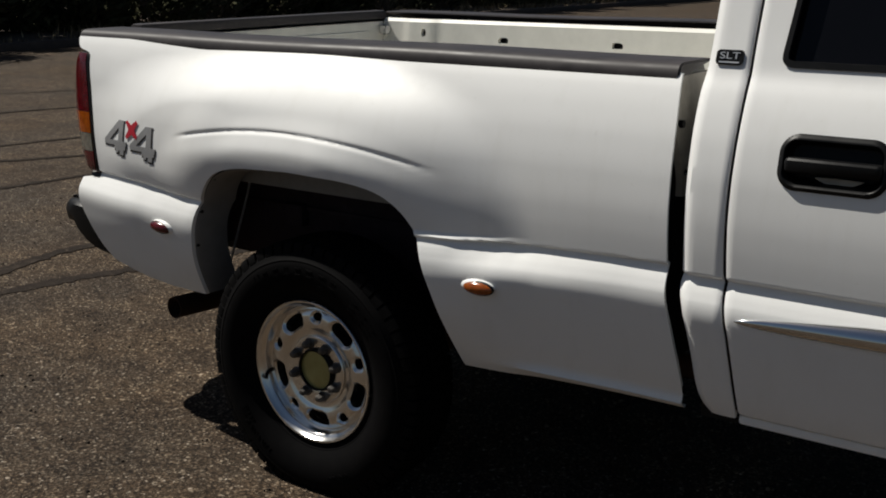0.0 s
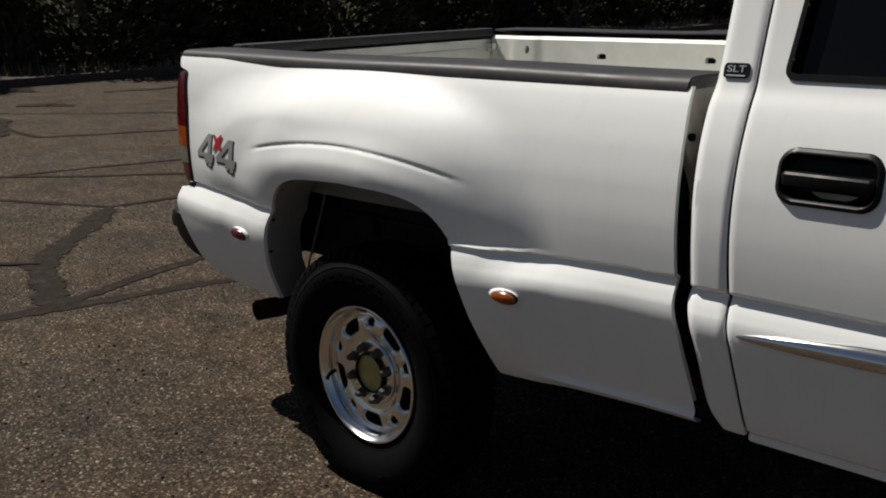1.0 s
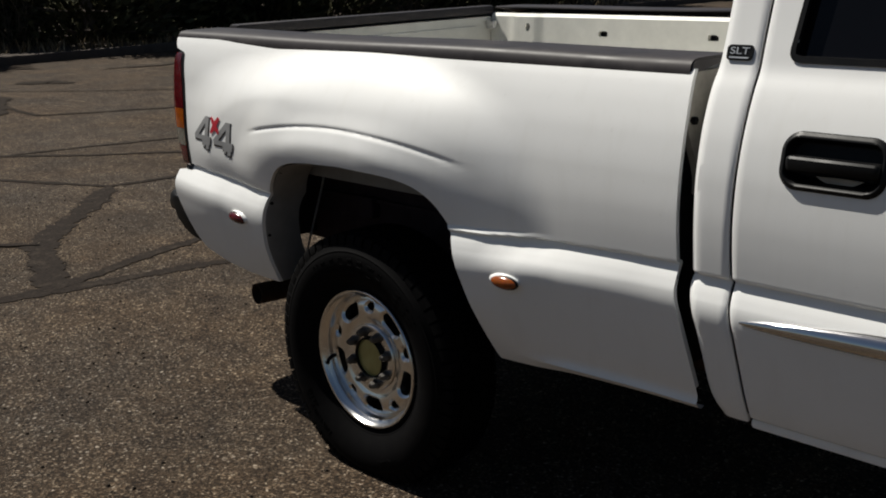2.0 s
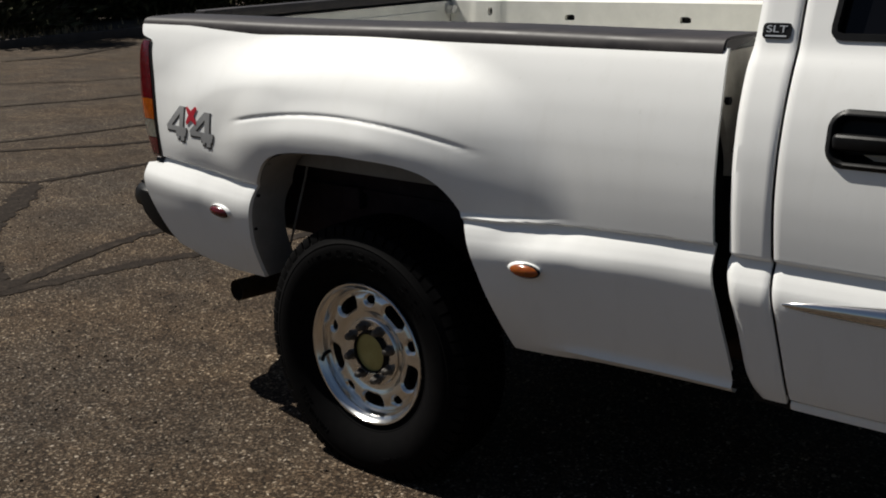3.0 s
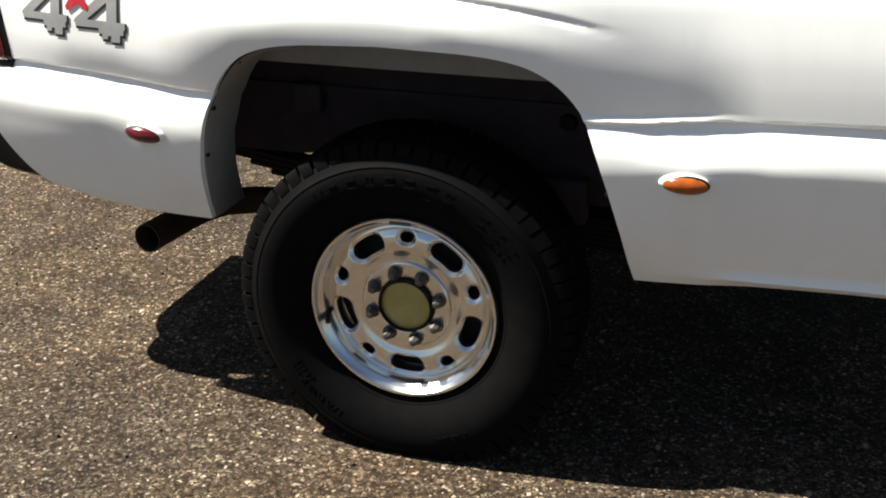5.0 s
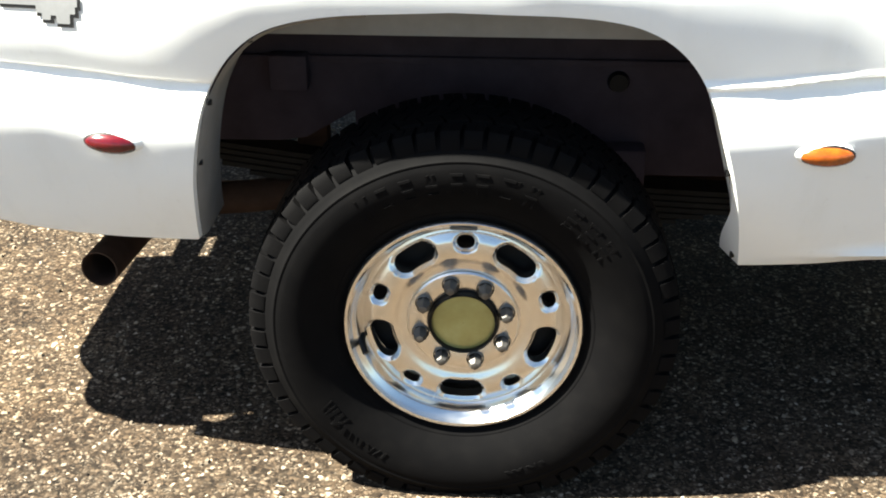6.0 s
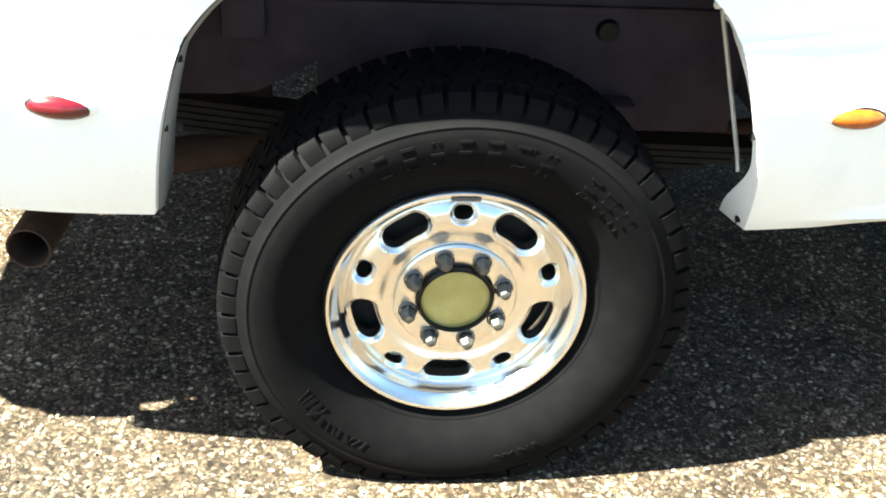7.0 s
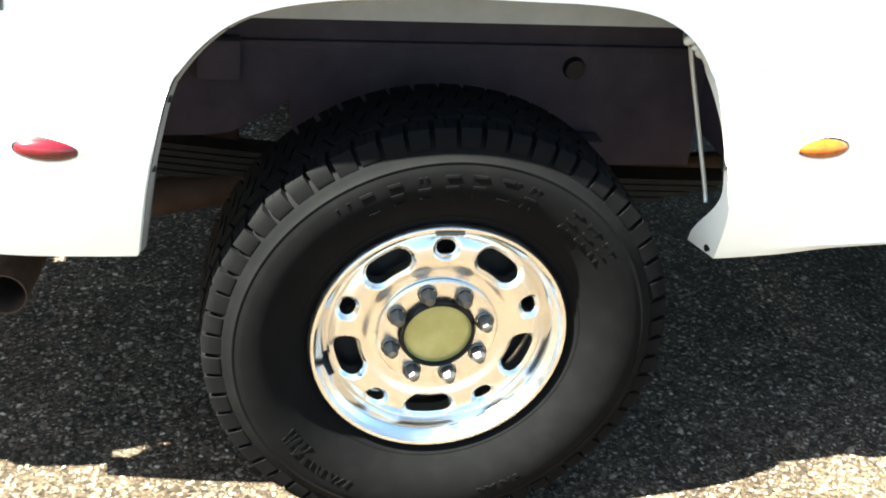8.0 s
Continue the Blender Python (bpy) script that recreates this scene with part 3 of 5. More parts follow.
part("tailgate", tailgate(), BEDPAINT, truck, "closed white tailgate with scuffed inside")
at_both("latch", lambda: box(-1.098, -1.055, 0.365, 0.395, 1.225, 1.262, 0.005), CHROME, "bright tailgate latch striker")
# unseen block behind the side panel, added to close a sun sliver on the ground
at_both("hidden_sun_block", lambda: box(-1.088, -1.02, 0.075, 0.30, 0.66, 0.832, 0.014), PAINT)
at_both("rear_pillar", lambda: box(-1.135, -1.09, 0.17, 0.34, 0.72, 1.285, 0.014), PAINT)


# grey bed front stake showing in the gap before the cab
def front_stake():
    """The turned-in front edge of the bed, which follows the curve of its side."""
    bm, rows = bmesh.new(), []
    for z in np.linspace(1.00, 1.285, 14):
        y, x = side_profile(z) + 0.018 + 0.080 * step(1.20, 1.02, z), box_front(z) - 0.010
        rows.append([bm.verts.new(p) for p in ((x - 0.016, y, z), (x, y + 0.003, z), (x + 0.003, y + 0.012, z), (x + 0.003, y + 0.20, z), (x - 0.016, y + 0.20, z))])
    for a, b in zip(rows, rows[1:]):
        for k in range(5):
            bm.faces.new((a[k], b[k], b[(k + 1) % 5], a[(k + 1) % 5]))
    bm.faces.new(rows[0])
    bm.faces.new(rows[-1][::-1])
    bmesh.ops.recalc_face_normals(bm, faces=bm.faces)
    return bm


# dark sheet added behind the stake: the gap's shade as a dark colour
at_both("gap_shade_panel", lambda: box(1.008, 1.030, 0.080, 0.368, 0.56, 1.230, 0.004), STEEL, "added dark panel standing in for the shade between bed and cab")
at_both("front_stake", front_stake, GAP, "dusty primer-grey bed front edge")


def stake_bolt(z):
    own = bmesh.new()
    bmesh.ops.create_cone(own, cap_ends=True, segments=6, radius1=0.010, radius2=0.010, depth=0.014)
    bm = join(bmesh.new(), own, Matrix.Translation((box_front(z) - 0.004, side_profile(z) + 0.036 + 0.080 * step(1.20, 1.02, z), z)) @ Matrix.Rotation(math.pi / 2, 4, "Y"))
    return bm


for z in (1.178, 1.06):
    part("bolt", stake_bolt(z), BLACK, truck)


# ---- cab ----
CAB_XS, CAB_ZS = list(np.arange(1.05, 3.0, 0.0115)), list(np.concatenate((np.arange(0.45, 0.785, 0.0115), np.arange(0.787, 0.86, 0.0036), np.arange(0.865, 1.86, 0.0115))))
cab_rear = spline(((0.46, 1.215), (0.480, 1.192), (0.50, 1.174), (0.525, 1.160), (0.56, 1.150), (0.66, 1.138), (0.76, 1.119), (0.825, 1.105), (0.845, 1.109), (1.05, 1.104), (1.25, 1.101), (1.32, 1.105), (1.5, 1.109), (1.80, 1.173)))
door_line = spline(((0.46, 1.255), (0.56, 1.247), (0.70, 1.233), (0.82, 1.216), (1.04, 1.209), (1.24, 1.210), (1.34, 1.209), (1.5, 1.213), (1.8, 1.283)))


def cab_y(x, z):
    y = side_profile(z)
    edge = x - cab_rear(z)
    y += 0.014 * (1 - step(0.0, 0.022, edge)) ** 2
    return y


def seam(x, z):
    """Rounds the edges of the panels in towards the door gap."""
    d = abs(x - door_line(z))
    return 0.006 * (1 - step(0.0, 0.010, d))


def cab_place(x, z):
    return (x, cab_y(x, z) + seam(x, z), z)


def cab_corner_field(x, z):
    return min(x - cab_rear(z), door_line(z) - 0.004 - x, z - 0.497, 1.845 - z)


def window_field(x, z):
    """Above 0 outside the rear door's window."""
    w, h, r = 0.388, 0.246, 0.026
    lean = 0.10 * (z - 1.31)
    dx, dz = abs(x - 1.664 - lean) - w + r, abs(z - 1.566) - h + r
    return math.hypot(max(dx, 0), max(dz, 0)) + min(max(dx, dz), 0) - r


def door_field(x, z):
    return min(x - door_line(z) - 0.004, 2.13 - x, z - 0.513, 1.845 - z, window_field(x, z), math.hypot(max(abs(x - 1.430) - 0.074, 0), max(abs(z - 1.126) - 0.015, 0)) - 0.035)


part("cab_corner", sheet([x for x in CAB_XS if x < 1.34], CAB_ZS, cab_corner_field, cab_place, lambda x, z: (0.0, 0.035 if x < door_line(z) - 0.02 else 0.010, 0)), PAINT, truck, "white cab corner panel", 40)
door = part("rear_door", sheet([x for x in CAB_XS if 1.15 < x < 2.16], CAB_ZS, door_field, cab_place, lambda x, z: (0, 0.03 if x > door_line(z) + 0.02 else 0.010, 0)), PAINT, truck, "closed white rear passenger door", 40)


def door_seal():
    """The black rubber strip in the gap behind the door's rear edge."""
    bm, rows = bmesh.new(), []
    for z in np.linspace(0.52, 1.84, 60):
        x, z = door_line(z), float(z)
        y = cab_y(x, z) + 0.0085
        rows.append([bm.verts.new(p) for p in ((x - 0.0055, y, z), (x + 0.0055, y, z), (x + 0.0055, y + 0.012, z), (x - 0.0055, y + 0.012, z))])
    for a, b in zip(rows, rows[1:]):
        for k in range(4):
            bm.faces.new((a[k], a[(k + 1) % 4], b[(k + 1) % 4], b[k]))
    bm.faces.new(rows[0])
    bm.faces.new(rows[-1])
    bmesh.ops.recalc_face_normals(bm, faces=bm.faces)
    return bm


part("door_seal", door_seal(), BLACK, door, "black rubber door seal")


def plain_cab_side(x0, x1, window):
    """A door or panel further forward, of the same section."""
    def field(x, z):
        d = min(x - x0, x1 - x, z - 0.476, 1.845 - z)
        if window:
            d = min(d, max(abs(x - (x0 + x1) / 2) - (x1 - x0) / 2 + 0.09, abs(z - 1.55) - 0.24))
        return d
    return sheet(list(np.arange(x0 - 0.02, x1 + 0.03, 0.04)), list(np.arange(0.45, 1.88, 0.024)), field, lambda x, z: (x, side_profile(z), z), lambda x, z: (0, 0.03, 0))


part("front_door", plain_cab_side(2.136, 3.10, True), PAINT, truck)
part("cab_side", mirrored(plain_cab_side(1.09, 2.13, True)), PAINT, truck)
part("front_door", mirrored(plain_cab_side(2.136, 3.10, True)), PAINT, truck)


def glass_sheet(x0, x1):
    return sheet(list(np.arange(x0, x1 + 0.02, 0.05)), list(np.arange(1.28, 1.84, 0.05)), lambda x, z: 1.0, lambda x, z: (x, side_profile(z) + 0.022, z))


part("window_glass", glass_sheet(1.24, 2.08), GLASS, door, "dark tinted door window")
part("window_glass", glass_sheet(2.18, 3.05), GLASS, truck)
part("window_glass", mirrored(glass_sheet(1.18, 3.05)), GLASS, truck)


def window_trim():
    """A black moulding round the window opening."""
    return sheet([x for x in CAB_XS if 1.2 < x < 2.12], [z for z in CAB_ZS if 1.27 < z < 1.83],
                 lambda x, z: min(window_field(x, z) + (0.030 if z < 1.332 else 0.010), 0.002 - window_field(x, z)),
                 lambda x, z: (x, side_profile(z) - 0.004, z),
                 lambda x, z: (0, 0.014, 0))


part("window_trim", window_trim(), BLACK, door, "black rubber window moulding")
part("rocker", box(1.252, 3.1, 0.048, 0.25, 0.483, 0.508, 0.010), PAINT, truck, "white rocker panel under the doors")
part("rocker", box(1.15, 3.1, 2 * MID - 0.25, 2 * MID - 0.105, 0.425, 0.482, 0.016), PAINT, truck)
part("door_seal", sheet(list(np.arange(1.15, 1.30, 0.006)), list(np.arange(0.48, 1.84, 0.02)), lambda x, z: 0.014 - abs(x - door_line(z)), lambda x, z: (x, side_profile(z) + 0.017, z)), BLACK, truck)
part("cab_back", box(1.10, 1.13, 0.22, 2 * MID - 0.22, 0.55, 1.80, 0.02), PAINT, truck)
part("cab_floor", box(1.12, 3.3, 0.15, 2 * MID - 0.15, 0.44, 0.50), STEEL, truck)


def roof():
    bm = bmesh.new()
    xs, ys = np.linspace(1.12, 2.75, 18), np.linspace(0.30, 2 * MID - 0.30, 24)
    rows = []
    for x in xs:
        e = 0.05 * (1 - step(0.0, 0.15, x - 1.12)) + 0.05 * step(2.5, 2.75, x)
        rows.append([bm.verts.new((x, y, 1.945 - e - 0.09 * (abs(y - MID) / 0.735) ** 5)) for y in ys])
    for a, b in zip(rows, rows[1:]):
        for k in range(len(ys) - 1):
            bm.faces.new((a[k], b[k], b[k + 1], a[k + 1]))
    return bm


part("roof", roof(), PAINT, truck)


def slab(corners, depth):
    """A plate of four corners with a thickness downwards."""
    bm = bmesh.new()
    a = [bm.verts.new(c) for c in corners]
    b = [bm.verts.new((c[0], c[1], c[2] - depth)) for c in corners]
    bm.faces.new(a)
    bm.faces.new(b[::-1])
    for k in range(4):
        bm.faces.new((a[k], b[k], b[(k + 1) % 4], a[(k + 1) % 4]))
    bmesh.ops.recalc_face_normals(bm, faces=bm.faces)
    return bm


part("windshield", slab(((2.75, 0.34, 1.885), (2.75, 2 * MID - 0.34, 1.885), (3.32, 2 * MID - 0.22, 1.31), (3.32, 0.22, 1.31)), 0.012), GLASS, truck)
part("back_window", box(1.088, 1.098, 0.45, 2 * MID - 0.45, 1.36, 1.75, 0.003), GLASS, truck)


def front_fender():
    def field(x, z):
        r = math.hypot(x - FRONT_HUB.x, (z - 0.40) * 0.95)
        return min(x - 3.105, 4.36 - 0.25 * step(0.9, 1.25, z) * 0.3 - x, z - 0.50, 1.20 - 0.05 * step(3.2, 4.3, x) - z, r - 0.47)
    return sheet(list(np.arange(3.08, 4.4, 0.03)), list(np.arange(0.48, 1.25, 0.025)), field,
                 lambda x, z: (x, side_profile(z) + 0.10 * step(4.1, 4.4, x), z), lambda x, z: (0, 0.06, 0))


at_both("front_fender", front_fender, PAINT)


def hood():
    bm = bmesh.new()
    xs, ys = np.linspace(3.12, 4.36, 12), np.linspace(0.09, 2 * MID - 0.09, 22)
    rows = [[bm.verts.new((x, y, 1.26 - 0.10 * step(3.3, 4.4, x) - 0.08 * (abs(y - MID) / 0.945) ** 6)) for y in ys] for x in xs]
    for a, b in zip(rows, rows[1:]):
        for k in range(len(ys) - 1):
            bm.faces.new((a[k], b[k], b[k + 1], a[k + 1]))
    return bm


part("hood", hood(), PAINT, truck)
part("grille", box(4.30, 4.37, 0.20, 2 * MID - 0.20, 0.74, 1.12, 0.02), BLACK, truck)
part("front_bumper", box(4.33, 4.52, 0.10, 2 * MID - 0.10, 0.48, 0.72, 0.04), CHROME, truck)


# door handle: a bezel with a dished recess, a pull bar and its lower opening
def bezel():
    cx, cz, w, h = 1.430, 1.125, 0.234, 0.120
    def field(x, z):
        dx, dz = abs(x - cx) - w / 2 + 0.042, abs(z - cz) - h / 2 + 0.042
        return 0.042 - (math.hypot(max(dx, 0), max(dz, 0)) + min(max(dx, dz), 0))
    def place(x, z):
        d = field(x, z)
        dish = step(0.010, 0.026, d)
        return (x, side_profile(z) - 0.003 - 0.007 * step(-0.001, 0.010, d) + 0.034 * dish, z)
    return sheet(list(np.arange(cx - 0.125, cx + 0.126, 0.0032)), list(np.arange(cz - 0.07, cz + 0.071, 0.0032)), field, place, lambda x, z: (0, 0.02, 0))


handle = part("door_handle", bezel(), BLACK, door, "black plastic door handle bezel", 60)
bar = box(1.328, 1.534, -0.004, 0.030, 1.102, 1.136, 0.012, segments=3)
for v in bar.verts:
    v.co.y += 0.006 * ((v.co.x - 1.43) / 0.10) ** 2
part("pull_bar", bar, BLACK, door, "black pull bar")
CUP = [(1.392 + 0.104 * k / 12, 1.0955 + 0.0015 * math.sin(math.pi * k / 12)) for k in range(13)]
CUP += [(1.496 - 0.104 * k / 12, 1.0945 - 0.016 * math.sin(math.pi * k / 12)) for k in range(1, 12)]
part("handle_cup", outline_plate(CUP, 0.003, lambda u, v, d: (u, 0.024 - d, v)), GAP, door, "pale opening under the pull bar")


# chrome spear along the doors
def spear():
    bm = bmesh.new()
    rings = []
    for k, x in enumerate(np.concatenate((np.linspace(1.252, 1.40, 14), np.linspace(1.43, 2.12, 14)))):
        grow = math.sqrt(min(1.0, (x - 1.250) / 0.30))
        mid, half, out = 0.757 + 0.016 * min(1.0, (x - 1.25) / 0.33), 0.024 * grow, 0.014 * grow
        ring = []
        for a in np.linspace(0, math.pi, 9):
            z = mid + half * math.cos(a)
            ring.append(bm.verts.new((x, side_profile(z) - 0.001 - out * math.sin(a) ** 0.8, z)))
        rings.append(ring)
    for a, b in zip(rings, rings[1:]):
        for k in range(8):
            bm.faces.new((a[k], a[k + 1], b[k + 1], b[k]))
    bmesh.ops.recalc_face_normals(bm, faces=bm.faces)
    return bm


part("chrome_spear", spear(), CHROME, door, "polished chrome side moulding", 60)


# lettering
def letters(name, text, size, parent, material, put, depth=0.0008, label=""):
    """Flat lettering laid on a surface; put(u, v, d) gives the place."""
    curve = bpy.data.curves.new(name, "FONT")
    curve.body, curve.size, curve.extrude, curve.align_x, curve.align_y = text, size, depth, "CENTER", "CENTER"
    holder = bpy.data.objects.new(name, curve)
    scene.collection.objects.link(holder)
    mesh = bpy.data.meshes.new_from_object(holder.evaluated_get(bpy.context.evaluated_depsgraph_get()))
    bpy.data.objects.remove(holder)
    bm = bmesh.new()
    bm.from_mesh(mesh)
    bpy.data.meshes.remove(mesh)
    for v in bm.verts:
        v.co = Vector(put(v.co.x, v.co.y, v.co.z))
    return part(name, bm, material, parent, label, 0)


def on_cab(u, v, d):
    return (u, side_profile(v) - 0.0005 - d, v)


badge = part("trim_badge", outline_plate(rounded(1.158, 1.334, 0.064, 0.033, 0.009), 0.004, on_cab), BLACK, truck, "small black badge with chrome letters")
letters("badge_letters", "SLT", 0.021, badge, SILVER, lambda u, v, d: on_cab(1.1585 + u * 1.5, 1.3375 + v, 0.0052 + d))
part("badge_bar", outline_plate(rounded(1.158, 1.3235, 0.048, 0.003, 0.0012), 0.0055, on_cab), SILVER, badge)


# ---- decal on the bed side ----
def on_bed(u, v, d):
    return (u, bed_side_y(u, v) - 0.001 - d, v)


FOUR = (((0.0, 0.40), (0.60, 1.0), (0.86, 1.0), (0.70, 0.84), (0.24, 0.40)),
        ((0.0, 0.41), (0.02, 0.26), (1.0, 0.26), (1.0, 0.40)),
        ((0.64, 0.98), (0.64, 0.12), (0.84, 0.12), (0.84, 1.0)),
        ((0.48, 0.30), (0.48, 0.15), (0.97, 0.15), (0.97, 0.30)),
        ((0.55, 0.18), (0.55, 0.05), (0.66, 0.05), (0.66, 0.18)),
        ((0.73, 0.18), (0.73, 0.0), (0.90, 0.0), (0.90, 0.18)))


def in_polygon(points, x, z):
    """The distance to the edge of a convex outline, above 0 inside."""
    d, turn_ = 1.0, sum(a[0] * b[1] - b[0] * a[1] for a, b in zip(points, points[1:] + points[:1]))
    for a, b in zip(points, points[1:] + points[:1]):
        length = math.hypot(b[0] - a[0], b[1] - a[1])
        cross_ = ((b[0] - a[0]) * (z - a[1]) - (b[1] - a[1]) * (x - a[0])) / length
        d = min(d, cross_ if turn_ > 0 else -cross_)
    return d


def numeral(cx, cz, w, h, grow, lift, shift=(0, 0)):
    """A slanted, stepped numeral four, laid on the bed side."""
    pieces = [[(cx + (u - 0.5) * w + (v - 0.5) * 0.010 + shift[0], cz + (v - 0.5) * h + shift[1]) for u, v in piece] for piece in FOUR]
    return sheet(list(np.arange(cx - w * 0.62, cx + w * 0.64, 0.0022)), list(np.arange(cz - h * 0.62, cz + h * 0.62, 0.0022)),
                 lambda x, z: max(in_polygon(p, x, z) for p in pieces) + grow, lambda x, z: on_bed(x, z, lift))


LEFT_FOUR, RIGHT_FOUR = (-0.858, 0.990, 0.132, 0.112), (-0.702, 0.984, 0.138, 0.110)
emblem = part("four_wheel_drive_decal", numeral(*LEFT_FOUR, 0.0026, 0.0004, (0.003, -0.0035)), DECAL_EDGE, truck, "grey and red 4x4 decal with black outline", 0)
part("numeral_shadow", numeral(*RIGHT_FOUR, 0.0026, 0.0004, (0.003, -0.0035)), DECAL_EDGE, emblem, smooth=0)
part("numeral", numeral(*LEFT_FOUR, 0.0, 0.0012), DECAL, emblem, smooth=0)
part("numeral", numeral(*RIGHT_FOUR, 0.0, 0.0012), DECAL, emblem, smooth=0)


def cross(cx, cz, r, lift):
    """A brushed cross of two tapered strokes, laid on the bed side."""
    strokes = []
    for a, long in ((42, 1.06), (-40, 1.0)):
        c, s = math.cos(math.radians(a)), math.sin(math.radians(a))
        pts = ((-r * long, -0.006), (-r * long * 0.3, -0.011), (r * long * 0.3, -0.011), (r * long, -0.005), (r * long * 0.92, 0.006), (r * long * 0.3, 0.0105), (-r * long * 0.3, 0.010), (-r * long * 0.94, 0.005))
        strokes.append([(cx + u * c - v * s, cz + u * s + v * c) for u, v in pts])
    return sheet(list(np.arange(cx - r * 1.2, cx + r * 1.2, 0.0022)), list(np.arange(cz - r * 1.2, cz + r * 1.2, 0.0022)),
                 lambda x, z: max(in_polygon(p, x, z) for p in strokes), lambda x, z: on_bed(x, z, lift))


part("cross", cross(-0.762, 1.022, 0.040, 0.0020), DECAL_RED, emblem, "red cross stroke", 0)


# ---- lamps ----
def marker_base(cx, cz, tilt):
    bm = bmesh.new()
    own = bmesh.new()
    bmesh.ops.create_uvsphere(own, u_segments=28, v_segments=12, radius=1.0)
    m = Matrix.Translation((cx, bed_side_y(cx, cz) + 0.002, cz)) @ Matrix.Rotation(math.radians(tilt), 4, "Y") @ Matrix.Diagonal((0.053, 0.018, 0.021, 1))
    return join(bm, own, m)


def marker_lens(cx, cz, tilt, shift, grow=0.0):
    own = bmesh.new()
    bmesh.ops.create_uvsphere(own, u_segments=28, v_segments=12, radius=1.0)
    m = Matrix.Translation((cx + shift, bed_side_y(cx, cz) - 0.004, cz - 0.002)) @ Matrix.Rotation(math.radians(tilt), 4, "Y") @ Matrix.Diagonal((0.046 + grow, 0.019 - 3 * grow, 0.0185 + grow, 1))
    return join(bmesh.new(), own, m)


for name, cx, tilt, shift, lens, words in (("front_marker_lamp", 0.580, 0.0, 0.006, AMBER, "amber marker lamp in a white housing"),
                                           ("rear_marker_lamp", -0.599, 4.0, -0.006, RED, "red marker lamp in a white housing")):
    lamp = part(name, marker_base(cx, 0.734, tilt), PAINT, truck, words, 60)
    part("lens", marker_lens(cx, 0.734, tilt, shift), lens, lamp, "", 60)
    part("gasket", marker_lens(cx, 0.734, tilt, shift, 0.0016), BLACK, lamp, "", 60)
    lamp = part(name, mirrored(marker_base(cx, 0.734, tilt)), PAINT, truck, words, 60)
    part("lens", mirrored(marker_lens(cx, 0.734, tilt, shift)), lens, lamp, "", 60)


def tail_piece(z0, z1, inset=0.0):
    """A slice of the tail lamp, which wraps the rear corner of the bed and narrows to its ends."""
    bm = bmesh.new()
    rows = []
    for z in np.linspace(z0, z1, max(4, int((z1 - z0) / 0.012))):
        slim = 0.60 + 0.38 * math.sin(math.pi * min(1.0, max(0.0, (z - 0.83) / 0.43))) ** 0.8
        top = 0.030 * step(1.235, 1.264, z) ** 2
        x0, proud = box_rear(max(0.86, min(z, 1.225))) - 0.002 - inset, 0.002 + inset * 0.12
        across = [d * slim - inset * 0.8 for d in (0.036, 0.072, 0.098, 0.116, 0.122)]
        y0 = [bed_side_y(x0 - d, z) - proud + top for d in (0.0, across[0], across[1])]
        ring = [(x0, y0[0] + 0.03), (x0, y0[0]), (x0 - across[0], y0[1]), (x0 - across[1], y0[2]), (x0 - across[2] + top, y0[2] + 0.010), (x0 - across[3] + top, y0[2] + 0.034), (x0 - across[4] + top, y0[2] + 0.09), (x0 - across[4] + top, y0[2] + 0.17), (x0 - 0.03, y0[2] + 0.17)]
        rows.append([bm.verts.new((x, y, z)) for x, y in ring])
    n = len(rows[0])
    for a, b in zip(rows, rows[1:]):
        for k in range(n):
            bm.faces.new((a[k], a[(k + 1) % n], b[(k + 1) % n], b[k]))
    bm.faces.new(rows[0])
    bm.faces.new(rows[-1])
    bmesh.ops.recalc_face_normals(bm, faces=bm.faces)
    return bm


for flip in (False, True):
    side = mirrored if flip else (lambda bm: bm)
    tail = part("tail_lamp", side(tail_piece(0.838, 1.264)), BLACK, truck, "tall red, amber and clear tail lamp with black edge", 40)
    for name, z0, z1, mat in (("stop_lens", 1.055, 1.244, RED), ("turn_lens", 0.985, 1.053, AMBER), ("reverse_lens", 0.925, 0.983, CLEAR), ("lower_lens", 0.850, 0.923, RED)):
        part(name, side(tail_piece(z0, z1, 0.016)), mat, tail, "", 40)


